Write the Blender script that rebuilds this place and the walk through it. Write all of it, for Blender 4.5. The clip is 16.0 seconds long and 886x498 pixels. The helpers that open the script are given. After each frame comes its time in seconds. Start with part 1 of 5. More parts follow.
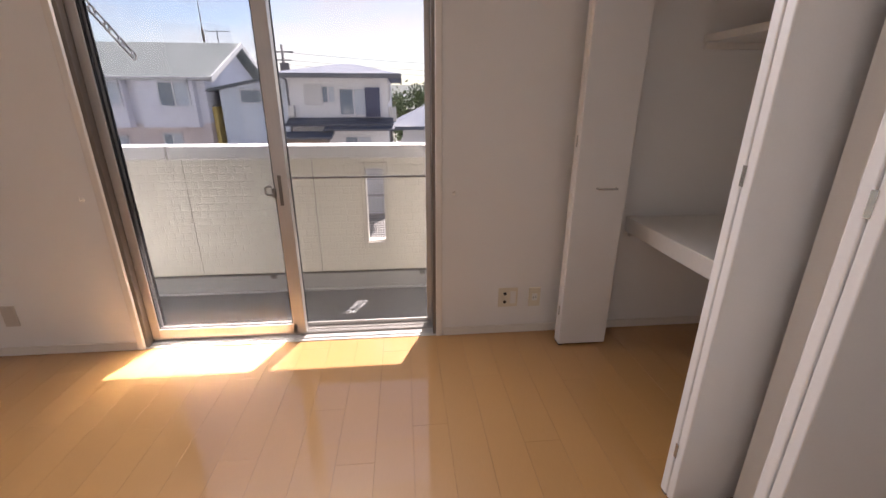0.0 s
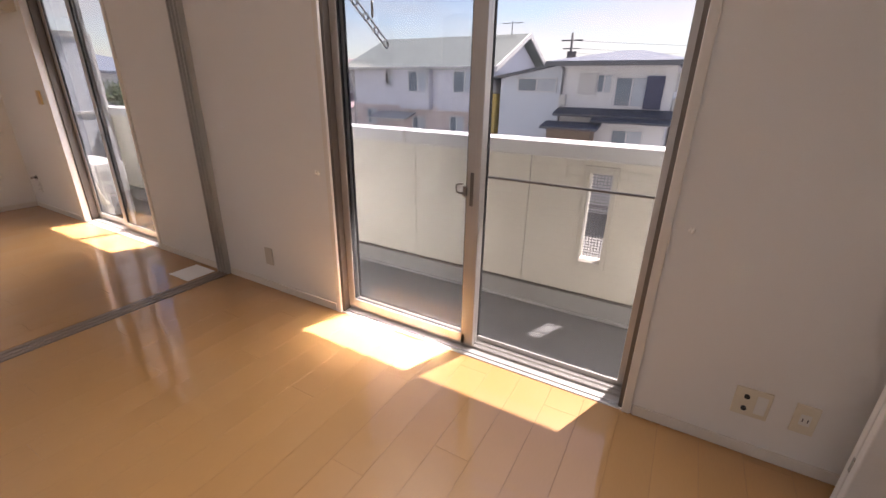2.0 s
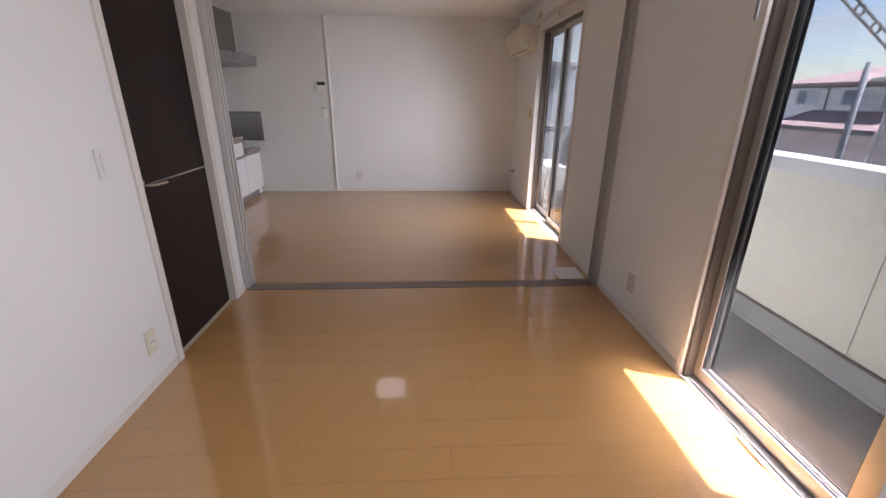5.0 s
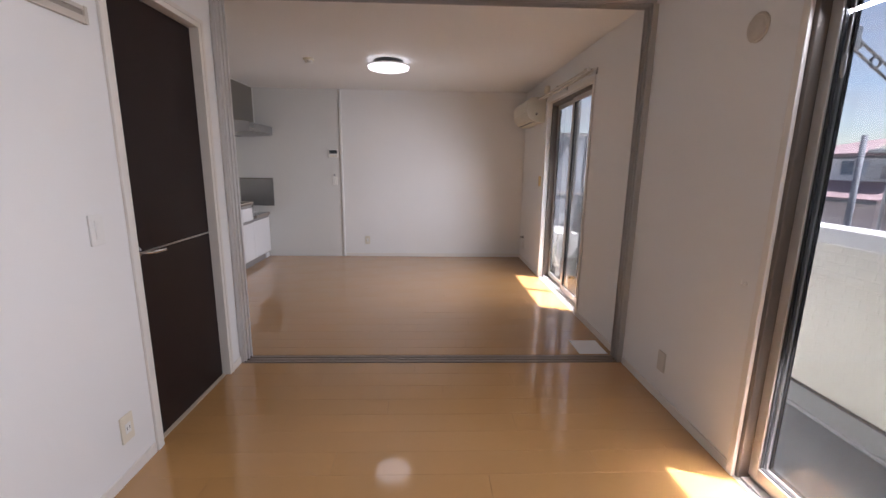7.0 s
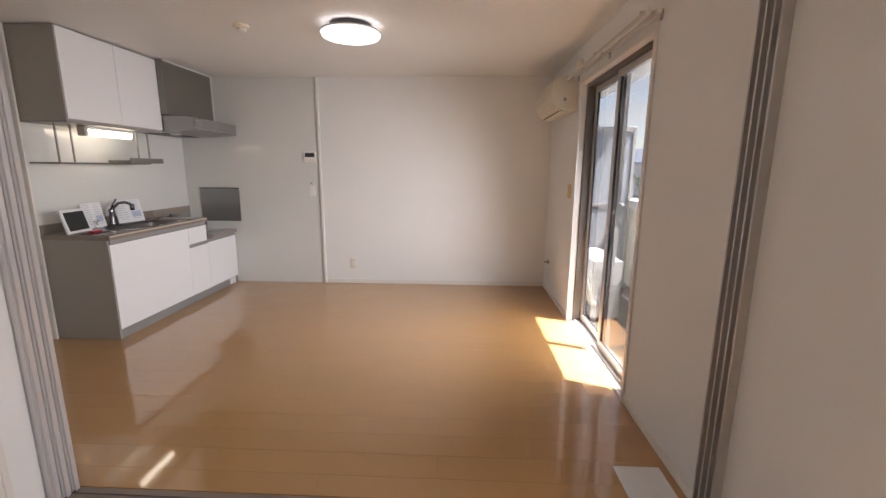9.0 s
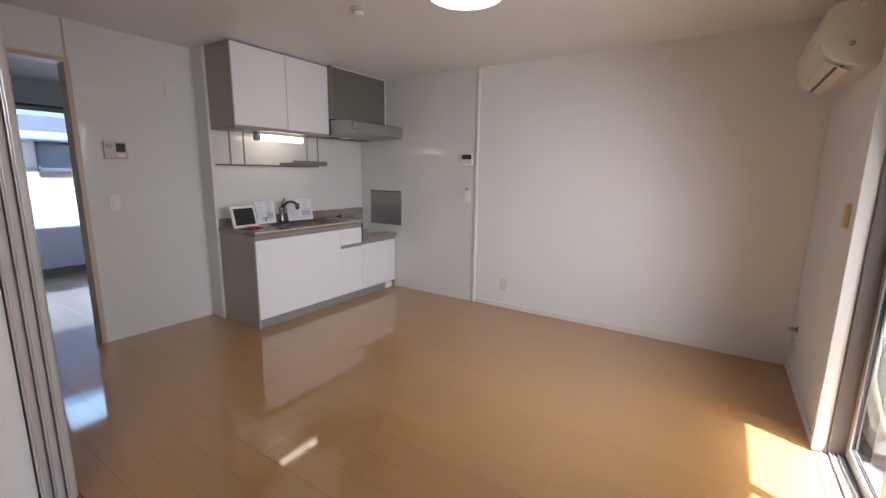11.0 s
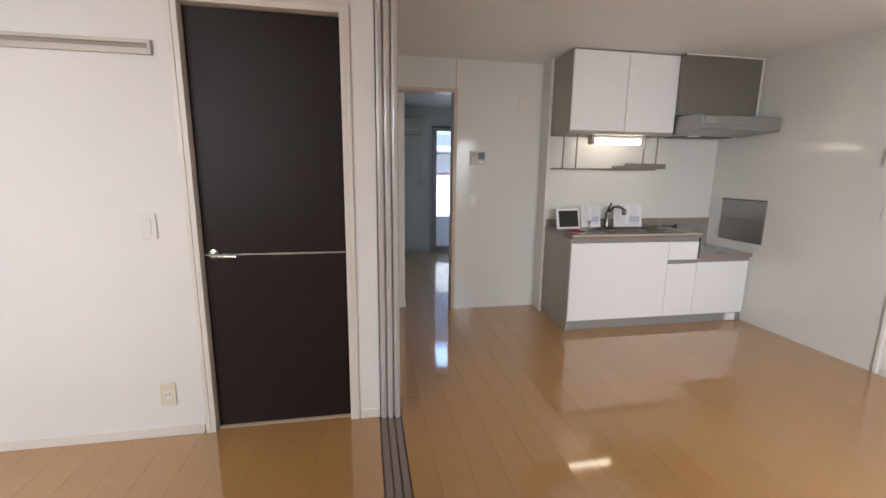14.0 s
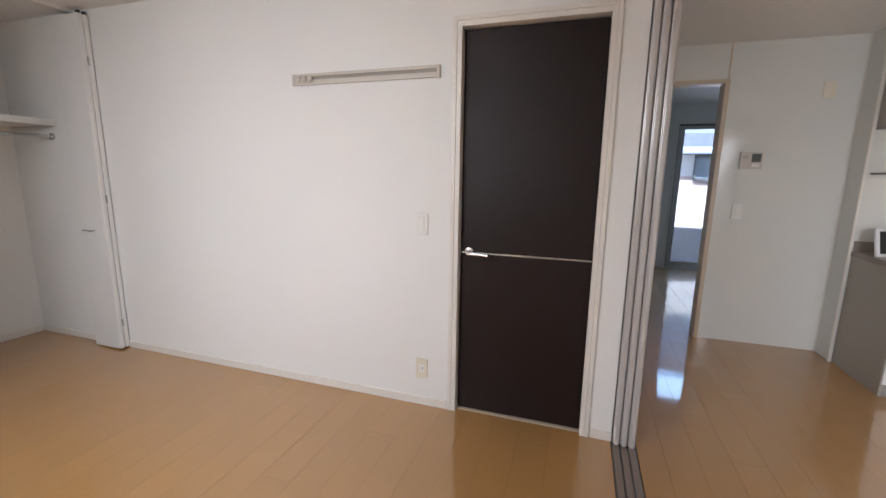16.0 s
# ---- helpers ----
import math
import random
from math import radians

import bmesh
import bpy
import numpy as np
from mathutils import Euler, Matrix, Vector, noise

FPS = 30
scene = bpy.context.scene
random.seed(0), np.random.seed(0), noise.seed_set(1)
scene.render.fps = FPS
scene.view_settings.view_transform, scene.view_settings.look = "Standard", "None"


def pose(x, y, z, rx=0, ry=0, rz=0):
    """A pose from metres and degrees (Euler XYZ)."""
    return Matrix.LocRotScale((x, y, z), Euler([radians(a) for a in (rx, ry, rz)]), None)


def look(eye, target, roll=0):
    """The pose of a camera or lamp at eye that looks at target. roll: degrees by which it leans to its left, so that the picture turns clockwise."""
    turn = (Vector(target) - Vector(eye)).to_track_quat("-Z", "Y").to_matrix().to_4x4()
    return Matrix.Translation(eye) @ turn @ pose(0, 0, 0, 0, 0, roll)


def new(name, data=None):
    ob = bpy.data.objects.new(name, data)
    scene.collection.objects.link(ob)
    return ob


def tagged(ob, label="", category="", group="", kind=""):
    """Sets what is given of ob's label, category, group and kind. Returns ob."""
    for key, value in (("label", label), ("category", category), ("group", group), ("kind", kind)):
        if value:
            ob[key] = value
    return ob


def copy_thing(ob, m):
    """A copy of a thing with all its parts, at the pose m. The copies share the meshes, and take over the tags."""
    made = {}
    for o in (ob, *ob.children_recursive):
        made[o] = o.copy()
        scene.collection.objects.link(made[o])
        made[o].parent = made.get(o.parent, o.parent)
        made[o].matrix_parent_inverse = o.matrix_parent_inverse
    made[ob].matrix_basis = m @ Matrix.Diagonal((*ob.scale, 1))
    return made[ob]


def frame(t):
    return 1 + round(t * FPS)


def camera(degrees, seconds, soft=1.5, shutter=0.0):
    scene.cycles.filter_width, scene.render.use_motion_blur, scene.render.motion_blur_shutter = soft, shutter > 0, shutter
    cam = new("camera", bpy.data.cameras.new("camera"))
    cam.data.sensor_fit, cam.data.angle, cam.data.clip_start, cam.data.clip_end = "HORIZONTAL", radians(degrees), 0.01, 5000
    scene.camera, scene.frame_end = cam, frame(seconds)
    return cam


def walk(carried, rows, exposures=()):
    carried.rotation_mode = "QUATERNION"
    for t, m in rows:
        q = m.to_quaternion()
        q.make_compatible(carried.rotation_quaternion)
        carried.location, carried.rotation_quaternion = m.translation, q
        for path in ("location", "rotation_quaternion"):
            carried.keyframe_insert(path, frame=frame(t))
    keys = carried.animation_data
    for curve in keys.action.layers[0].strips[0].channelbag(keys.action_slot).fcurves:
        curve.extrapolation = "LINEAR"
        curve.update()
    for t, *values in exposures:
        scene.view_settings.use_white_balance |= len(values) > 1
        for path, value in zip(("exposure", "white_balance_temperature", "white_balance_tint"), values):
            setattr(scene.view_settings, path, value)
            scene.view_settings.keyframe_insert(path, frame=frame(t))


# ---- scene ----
cam = camera(93.6, 16.0)
PATH = [
    (0, (0.498, 0.275, 1.326), (0.673, 2.151, 0.654), 0.1),
    (0.5, (0.476, 0.346, 1.343), (0.479, 2.224, 0.655), 0.6),
    (1, (0.496, 0.526, 1.338), (0.255, 2.386, 0.645), 0.7),
    (1.5, (0.555, 0.659, 1.324), (-0.03, 2.439, 0.624), 0.8),
    (2, (0.683, 0.768, 1.327), (-0.235, 2.389, 0.601), 1.1),
    (2.5, (0.747, 0.887, 1.309), (-0.514, 2.244, 0.556), 1.5),
    (3, (0.75, 1.01, 1.314), (-0.773, 2.045, 0.533), 1.1),
    (3.5, (0.735, 1.089, 1.334), (-0.957, 1.794, 0.535), 0.9),
    (4, (0.743, 1.128, 1.344), (-1.043, 1.548, 0.547), 0.9),
    (4.5, (0.757, 1.113, 1.352), (-1.075, 1.331, 0.581), 0.8),
    (4.7, (0.762, 1.119, 1.353), (-1.087, 1.269, 0.604), 0.8),
    (6.8, (0.664, 1.091, 1.335), (-1.293, 1.15, 0.926), 0.7),
    (7, (0.596, 1.082, 1.345), (-1.363, 1.151, 0.951), 0.8),
    (7.5, (0.347, 1.128, 1.356), (-1.616, 1.222, 0.982), 0.7),
    (8, (-0.025, 1.246, 1.351), (-1.99, 1.324, 0.986), 0.8),
    (8.2, (-0.156, 1.28, 1.371), (-2.121, 1.347, 1.0), 0.7),
    (10.3, (-1.461, 1.831, 1.355), (-3.307, 1.153, 0.996), 0.6),
    (10.5, (-1.545, 1.867, 1.359), (-3.344, 1.071, 0.999), 0.7),
    (11, (-1.76, 1.923, 1.347), (-3.401, 0.836, 0.988), 0.8),
    (11.5, (-1.882, 1.943, 1.366), (-3.325, 0.607, 1.003), 0.9),
    (12, (-2.023, 1.97, 1.367), (-3.242, 0.427, 1.003), 0.9),
    (12.5, (-2.103, 1.951, 1.358), (-3.097, 0.255, 0.993), 0.8),
    (13, (-2.111, 1.966, 1.367), (-2.874, 0.155, 0.996), 0.7),
    (13.5, (-2.07, 1.952, 1.36), (-2.635, 0.069, 0.991), 0.8),
    (14, (-2.032, 1.951, 1.349), (-2.391, 0.018, 0.986), 0.7),
    (14.5, (-1.994, 1.944, 1.36), (-2.146, -0.016, 0.993), 0.8),
    (15, (-1.956, 1.932, 1.348), (-1.839, -0.032, 0.99), 0.8),
    (15.5, (-1.914, 1.934, 1.344), (-1.541, 0.001, 0.993), 0.7),
    (16, (-1.85, 1.93, 1.36), (-1.237, 0.061, 0.999), 0.8),
]
EXPOSURES = [(0.0, 2.63, 7050, 25), (1.5, 2.62, 7050, 25), (2.5, 2.49, 6950, 24), (4.5, 2.43, 6350, 21), (7.0, 2.47, 6350, 21), (8.0, 2.90, 7150, 20), (10.5, 2.56, 6350, 17), (11.0, 2.54, 6550, 18), (11.5, 2.64, 6750, 15), (13.0, 3.00, 6650, 15), (14.5, 2.83, 6850, 16), (16.0, 2.77, 6600, 15)]
walk(cam, [(t, look(eye, target, roll)) for t, eye, target, roll in PATH], EXPOSURES)

# ---- world, sun, lamps ----
SUN_TO = Vector((0.40, 1.0, 1.75)).normalized()
sky_world = bpy.data.worlds.new("sky")
sky_world.use_nodes = True
scene.world = sky_world
wn = sky_world.node_tree.nodes
sky_tex = wn.new("ShaderNodeTexSky")
sky_tex.sky_type = "NISHITA"
sky_tex.sun_disc = False
sky_tex.sun_elevation = math.asin(SUN_TO.z)
sky_tex.sun_rotation = math.atan2(SUN_TO.x, SUN_TO.y)
sky_tex.dust_density = 0.5
wn["Background"].inputs["Strength"].default_value = 0.064
wl = sky_world.node_tree.links.new
cloud_map = wn.new("ShaderNodeMapping")
cloud_map.inputs["Scale"].default_value = (1.0, 1.0, 5.0)
cloud_tc = wn.new("ShaderNodeTexCoord")
cloud = wn.new("ShaderNodeTexNoise")
cloud.inputs["Scale"].default_value, cloud.inputs["Detail"].default_value = 2.2, 7
cloud_ramp = wn.new("ShaderNodeMapRange")
for key, v in (("From Min", 0.40), ("From Max", 0.64), ("To Min", 0.0), ("To Max", 0.7)):
    cloud_ramp.inputs[key].default_value = v
cloud_grey = wn.new("ShaderNodeRGBToBW")
cloud_gain = wn.new("ShaderNodeMath")
cloud_gain.operation = "MULTIPLY"
cloud_gain.inputs[1].default_value = 1.0
cloud_mix = wn.new("ShaderNodeMix")
cloud_mix.data_type = "RGBA"
wl(cloud_tc.outputs["Generated"], cloud_map.inputs["Vector"])
wl(cloud_map.outputs[0], cloud.inputs["Vector"])
wl(cloud.outputs["Fac"], cloud_ramp.inputs["Value"])
wl(cloud_ramp.outputs[0], cloud_mix.inputs["Factor"])
wl(sky_tex.outputs[0], cloud_grey.inputs[0])
wl(cloud_grey.outputs[0], cloud_gain.inputs[0])
wl(sky_tex.outputs[0], cloud_mix.inputs["A"])
wl(cloud_gain.outputs[0], cloud_mix.inputs["B"])
wl(cloud_mix.outputs["Result"], wn["Background"].inputs["Color"])
sun = new("sun", bpy.data.lights.new("sun", "SUN"))
sun.data.energy, sun.data.angle, sun.data.color = 5.0, radians(0.5), (1.0, 0.99, 0.975)
sun.matrix_world = look((0, 0, 20), Vector((0, 0, 20)) - SUN_TO)


def sky_light(x0, x1, z, tall, watts, spread, aside, y=2.462, into=-1.0, down=-0.75):
    """The sky's light in a window's opening, shining in and downwards."""
    ob = new("sky_light", bpy.data.lights.new("sky_light", "AREA"))
    ob.data.shape, ob.data.size, ob.data.size_y = "RECTANGLE", x1 - x0, tall
    ob.data.energy, ob.data.color, ob.data.spread = watts, (0.86, 0.93, 1.0), radians(spread)
    mid = Vector(((x0 + x1) / 2, y, z))
    ob.matrix_world = look(mid, mid + Vector((aside, into, down)))
    return ob


sky_light(-0.92, 0.60, 1.955, 0.20, 4.4, 130, 0.0)
sky_light(-4.20, -3.17, 1.30, 1.40, 3.6, 112, -0.34, down=-0.36)
rear_sky = sky_light(-4.56, -3.20, 1.86, 0.42, 0.95, 130, 0.0, -4.94, 1.0)
rear_sky.data.color = (0.36, 0.64, 1.0)

# ---- materials ----
def srgb(h):
    c = [int(h[i:i + 2], 16) / 255 for i in (0, 2, 4)]
    return tuple(v / 12.92 if v <= 0.04045 else ((v + 0.055) / 1.055) ** 2.4 for v in c) + (1.0,)


def material(name, color, rough=0.5, metal=0.0, grain=60.0, vary=0.06, bump=0.0, bump_scale=300.0, coat=0.0,
             stretch=(1, 1, 1), per_object=0.0, stain=1.4):
    """A procedural surface: fine grain and broad stains in the colour, relief in the normal."""
    m = bpy.data.materials.new(name)
    m.use_nodes = True
    nt = m.node_tree
    n, link = nt.nodes, nt.links.new
    p = n["Principled BSDF"]
    p.inputs["Roughness"].default_value = rough
    p.inputs["Metallic"].default_value = metal
    p.inputs["Coat Weight"].default_value = coat
    p.inputs["Coat Roughness"].default_value = 0.05
    base = color if len(color) == 4 else (*color, 1.0)
    tc = n.new("ShaderNodeTexCoord")
    mp = n.new("ShaderNodeMapping")
    mp.inputs["Scale"].default_value = stretch
    link(tc.outputs["Object"], mp.inputs["Vector"])
    fine = n.new("ShaderNodeTexNoise")
    fine.inputs["Scale"].default_value = grain
    fine.inputs["Detail"].default_value = 4
    broad = n.new("ShaderNodeTexNoise")
    broad.inputs["Scale"].default_value = stain
    broad.inputs["Detail"].default_value = 3
    link(mp.outputs[0], fine.inputs["Vector"])
    link(tc.outputs["Object"], broad.inputs["Vector"])
    add = n.new("ShaderNodeMath")
    add.operation = "ADD"
    link(fine.outputs["Fac"], add.inputs[0])
    link(broad.outputs["Fac"], add.inputs[1])
    last = add
    if per_object:
        info = n.new("ShaderNodeObjectInfo")
        mul = n.new("ShaderNodeMath")
        mul.operation = "MULTIPLY_ADD"
        mul.inputs[1].default_value = per_object
        link(info.outputs["Random"], mul.inputs[0])
        link(add.outputs[0], mul.inputs[2])
        last = mul
    ramp = n.new("ShaderNodeMapRange")
    ramp.inputs["From Min"].default_value = 0.6
    ramp.inputs["From Max"].default_value = 1.4 + per_object
    ramp.inputs["To Min"].default_value = 1 - vary
    ramp.inputs["To Max"].default_value = 1 + vary
    link(last.outputs[0], ramp.inputs["Value"])
    mix = n.new("ShaderNodeVectorMath")
    mix.operation = "SCALE"
    mix.inputs[0].default_value = base[:3]
    link(ramp.outputs[0], mix.inputs["Scale"])
    link(mix.outputs[0], p.inputs["Base Color"])
    rr = n.new("ShaderNodeMapRange")
    rr.inputs["From Min"].default_value = 0.3
    rr.inputs["From Max"].default_value = 0.7
    rr.inputs["To Min"].default_value = max(0.0, rough * 0.85)
    rr.inputs["To Max"].default_value = min(1.0, rough * 1.15)
    link(broad.outputs["Fac"], rr.inputs["Value"])
    link(rr.outputs[0], p.inputs["Roughness"])
    if bump:
        bn = n.new("ShaderNodeTexNoise")
        bn.inputs["Scale"].default_value = bump_scale
        bn.inputs["Detail"].default_value = 3
        link(mp.outputs[0], bn.inputs["Vector"])
        b = n.new("ShaderNodeBump")
        b.inputs["Strength"].default_value = bump
        b.inputs["Distance"].default_value = 0.002
        link(bn.outputs["Fac"], b.inputs["Height"])
        link(b.outputs[0], p.inputs["Normal"])
    return m


def brick_relief(name, color, mortar, scale, bw, bh, rough=0.8, swap=False):
    """Cladding board moulded with small stones: joints sunk in relief and a shade darker."""
    m = material(name, color, rough, grain=90, vary=0.07, bump=0)
    nt = m.node_tree
    n, link = nt.nodes, nt.links.new
    tc = n["Texture Coordinate"]
    sep = n.new("ShaderNodeSeparateXYZ")
    com = n.new("ShaderNodeCombineXYZ")
    link(tc.outputs["Object"], sep.inputs[0])
    link(sep.outputs["Y" if swap else "X"], com.inputs["X"])
    link(sep.outputs["Z"], com.inputs["Y"])
    br = n.new("ShaderNodeTexBrick")
    br.inputs["Scale"].default_value = scale
    br.inputs["Brick Width"].default_value = bw
    br.inputs["Row Height"].default_value = bh
    br.inputs["Mortar Size"].default_value = 0.007
    br.inputs["Mortar Smooth"].default_value = 0.3
    br.offset_frequency = 2
    br.squash, br.squash_frequency = 0.6, 3
    link(com.outputs[0], br.inputs["Vector"])
    p = n["Principled BSDF"]
    src = p.inputs["Base Color"].links[0].from_socket
    mx = n.new("ShaderNodeMix")
    mx.data_type = "RGBA"
    mx.inputs["B"].default_value = mortar
    mulf = n.new("ShaderNodeMath")
    mulf.operation = "MULTIPLY"
    mulf.inputs[1].default_value = 0.26
    link(br.outputs["Fac"], mulf.inputs[0])
    link(mulf.outputs[0], mx.inputs["Factor"])
    link(src, mx.inputs["A"])
    link(mx.outputs["Result"], p.inputs["Base Color"])
    b = n.new("ShaderNodeBump")
    b.invert = True
    b.inputs["Strength"].default_value = 0.45
    b.inputs["Distance"].default_value = 0.006
    link(br.outputs["Fac"], b.inputs["Height"])
    link(b.outputs[0], p.inputs["Normal"])
    return m


def glow(name, color, strength):
    m = material(name, color, 0.4)
    p = m.node_tree.nodes["Principled BSDF"]
    p.inputs["Emission Color"].default_value = color
    p.inputs["Emission Strength"].default_value = strength
    return m


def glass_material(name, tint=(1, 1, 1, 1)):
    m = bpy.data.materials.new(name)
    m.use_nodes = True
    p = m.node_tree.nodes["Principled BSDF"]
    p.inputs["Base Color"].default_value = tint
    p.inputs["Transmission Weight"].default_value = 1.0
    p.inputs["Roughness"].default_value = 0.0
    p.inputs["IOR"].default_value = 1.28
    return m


def mesh_material(name, color, cover):
    """Fine insect mesh: threads too thin to see singly, covering a share of the surface."""
    m = material(name, color, 0.8, grain=400, vary=0.1)
    m.node_tree.nodes["Principled BSDF"].inputs["Alpha"].default_value = cover
    m.node_tree.nodes["Principled BSDF"].inputs["Specular IOR Level"].default_value = 0.1
    return m


M_WALLPAPER = material("wallpaper_white", (0.80, 0.79, 0.765), 0.75, grain=220, vary=0.02, bump=0.35, bump_scale=420)
M_CEIL = material("ceiling_paper_white", (0.80, 0.785, 0.755), 0.55, grain=200, vary=0.02, bump=0.25, bump_scale=380)
M_PANEL = material("kitchen_panel_white", (0.71, 0.705, 0.67), 0.09, grain=30, vary=0.012, bump=0.03, bump_scale=6)
M_TRIM = material("trim_cream_white", (0.76, 0.72, 0.66), 0.4, grain=120, vary=0.03, bump=0.05, bump_scale=200, stretch=(1, 1, 0.1))
M_TRIM_TAN = material("trim_tan", (0.55, 0.45, 0.34), 0.4, grain=120, vary=0.05, stretch=(1, 1, 0.1))
M_FLOOR = material("floor_board_oak", (0.43, 0.223, 0.074), 0.42, grain=28, vary=0.07, coat=1.0,
                   stretch=(9, 0.9, 1), per_object=0.35, stain=2.2)
M_SUBFLOOR = material("floor_joint_brown", (0.33, 0.175, 0.066), 0.6)
floor_bsdf = M_FLOOR.node_tree.nodes["Principled BSDF"]
floor_bsdf.inputs["Coat IOR"].default_value = 1.76
floor_bsdf.inputs["Specular IOR Level"].default_value = 0.4
floor_bsdf.inputs["Coat Roughness"].default_value = 0.06
M_DOOR = material("door_dark_wenge", (0.0145, 0.0068, 0.0058), 0.5, grain=40, vary=0.18, bump=0.08, bump_scale=60, stretch=(14, 14, 0.8))
M_DOOR.node_tree.nodes["Principled BSDF"].inputs["Specular IOR Level"].default_value = 0.3
M_ALU = material("aluminium_grey", (0.50, 0.485, 0.465), 0.34, metal=0.45, grain=150, vary=0.05, stretch=(1, 1, 0.05))
M_FRAME = material("window_frame_bronze_grey", (0.15, 0.128, 0.108), 0.4, metal=0.3, grain=150, vary=0.05, stretch=(1, 1, 0.05))
M_ALU_DARK = material("aluminium_channel_dark", (0.16, 0.15, 0.14), 0.5, metal=0.6, grain=120, vary=0.08)
M_RUBBER = material("gasket_black", (0.02, 0.02, 0.02), 0.7)
# grey tints dim the bright outdoors to suit the room's exposure
M_GLASS_DIM = glass_material("window_glass_dimmed", (0.36, 0.375, 0.39, 1))
M_GLASS_PAIR_DIM = glass_material("window_glass_double_dimmed", (0.60, 0.612, 0.625, 1))
M_GLASS_REAR_DIM = glass_material("window_glass_rear_dimmed", (0.36, 0.42, 0.50, 1))
# cover set dense, so the mesh dims the outdoors like the tinted panes
M_NET = mesh_material("insect_mesh_grey", (0.05, 0.05, 0.052), 0.36)
M_PLASTIC = material("plastic_white", (0.78, 0.77, 0.73), 0.35, grain=40, vary=0.02)
M_IVORY = material("plastic_ivory", (0.74, 0.68, 0.55), 0.38, grain=40, vary=0.03)
M_YELLOWED = material("plastic_yellowed", (0.66, 0.50, 0.26), 0.4, grain=40, vary=0.04)
M_GREYPL = material("plastic_grey", (0.30, 0.30, 0.30), 0.45, grain=60, vary=0.04)
M_BLACK = material("plastic_black", (0.02, 0.02, 0.022), 0.35)
M_SCREEN = material("display_dark", (0.05, 0.06, 0.06), 0.15)
M_CAB = material("cabinet_gloss_white", (0.83, 0.83, 0.83), 0.14, grain=20, vary=0.012, coat=0.2)
M_CAB_SIDE = material("cabinet_side_taupe", (0.36, 0.33, 0.285), 0.45, grain=80, vary=0.05)
M_KICK = material("plinth_grey", (0.27, 0.26, 0.25), 0.4, grain=60, vary=0.05)
M_COUNTER = material("counter_taupe_stone", (0.27, 0.225, 0.19), 0.28, grain=240, vary=0.22)
M_STEEL = material("stainless_steel", (0.56, 0.56, 0.55), 0.24, metal=1.0, grain=200, vary=0.05, stretch=(0.05, 1, 1))
M_STEEL_DULL = material("hood_steel_dull", (0.26, 0.245, 0.22), 0.38, metal=0.7, grain=200, vary=0.06)
M_CHROME = material("chrome", (0.78, 0.78, 0.78), 0.08, metal=1.0, vary=0.01)
M_PAPER = material("paper_white", (0.82, 0.82, 0.83), 0.7, grain=20, vary=0.02)
M_INK = material("print_grey_blue", (0.58, 0.61, 0.68), 0.7, vary=0.1)
M_RED = material("red_plastic", (0.62, 0.03, 0.04), 0.35)
M_PHOTO = material("photo_dark", (0.022, 0.025, 0.023), 0.3, grain=45, vary=0.6)
M_LAMP = glow("ceiling_lamp_diffuser", (0.97, 0.97, 1.0, 1), 0.30)
M_TUBE = glow("tube_light", (1.0, 0.94, 0.78, 1), 0.85)
M_TRACK = material("track_brown_grey", (0.25, 0.195, 0.16), 0.4, metal=0.3, grain=150, vary=0.06)
M_BIFOLD = material("bifold_white", (0.77, 0.76, 0.74), 0.42, grain=120, vary=0.02, bump=0.04, bump_scale=150)
M_SHELF = material("shelf_pale_grey", (0.70, 0.69, 0.66), 0.5, grain=80, vary=0.03)
M_RAIL = material("rail_beige", (0.57, 0.52, 0.455), 0.4, grain=80, vary=0.03)
M_AC = material("ac_cream", (0.66, 0.61, 0.50), 0.36, grain=40, vary=0.02)
M_HOOD = material("hood_grey_steel", (0.34, 0.335, 0.325), 0.32, metal=0.7, grain=200, vary=0.05, stretch=(0.05, 1, 1))
M_PANEL_STILE = material("panel_stile_satin", (0.64, 0.62, 0.61), 0.32, metal=0.35, grain=150, vary=0.05, stretch=(1, 1, 0.05))
# steel colour darkened for the shade in the deep bowl
M_SINK_SHADED = material("sink_steel_shaded", (0.20, 0.195, 0.19), 0.3, metal=1.0, grain=200, vary=0.06)
# chrome with dark reflections put into its colour
M_CHROME_DARK_REFL = material("chrome_dark_reflection", (0.24, 0.24, 0.25), 0.12, metal=1.0, vary=0.02)
M_PICTURE = material("print_pale_blue", (0.50, 0.56, 0.68), 0.6, grain=120, vary=0.25)
M_CORD = material("cord_grey", (0.35, 0.34, 0.33), 0.6)

M_SIDING = brick_relief("parapet_cladding_cream", (0.86, 0.82, 0.70), (0.62, 0.58, 0.48, 1), 1.0, 0.10, 0.055)
M_VENT_FRAME = material("vent_frame_cream", (0.72, 0.68, 0.58), 0.45, grain=60, vary=0.04)
M_CAP = material("parapet_cap_white", (0.80, 0.80, 0.78), 0.35, grain=60, vary=0.03)
M_BALC_FLOOR = material("balcony_sheet_grey", (0.25, 0.258, 0.262), 0.5, grain=160, vary=0.09, bump=0.2, bump_scale=260)
M_BALC_KICK = material("balcony_upstand_grey", (0.42, 0.42, 0.40), 0.5, grain=90, vary=0.07)
M_BALC_COVE = material("balcony_cove_pale", (0.50, 0.50, 0.49), 0.5, grain=90, vary=0.06)
M_SOFFIT = material("soffit_white", (0.74, 0.74, 0.73), 0.7, grain=120, vary=0.04)
M_EXT = material("exterior_cladding_cream", (0.76, 0.73, 0.65), 0.8, grain=60, vary=0.07, bump=0.4, bump_scale=80)
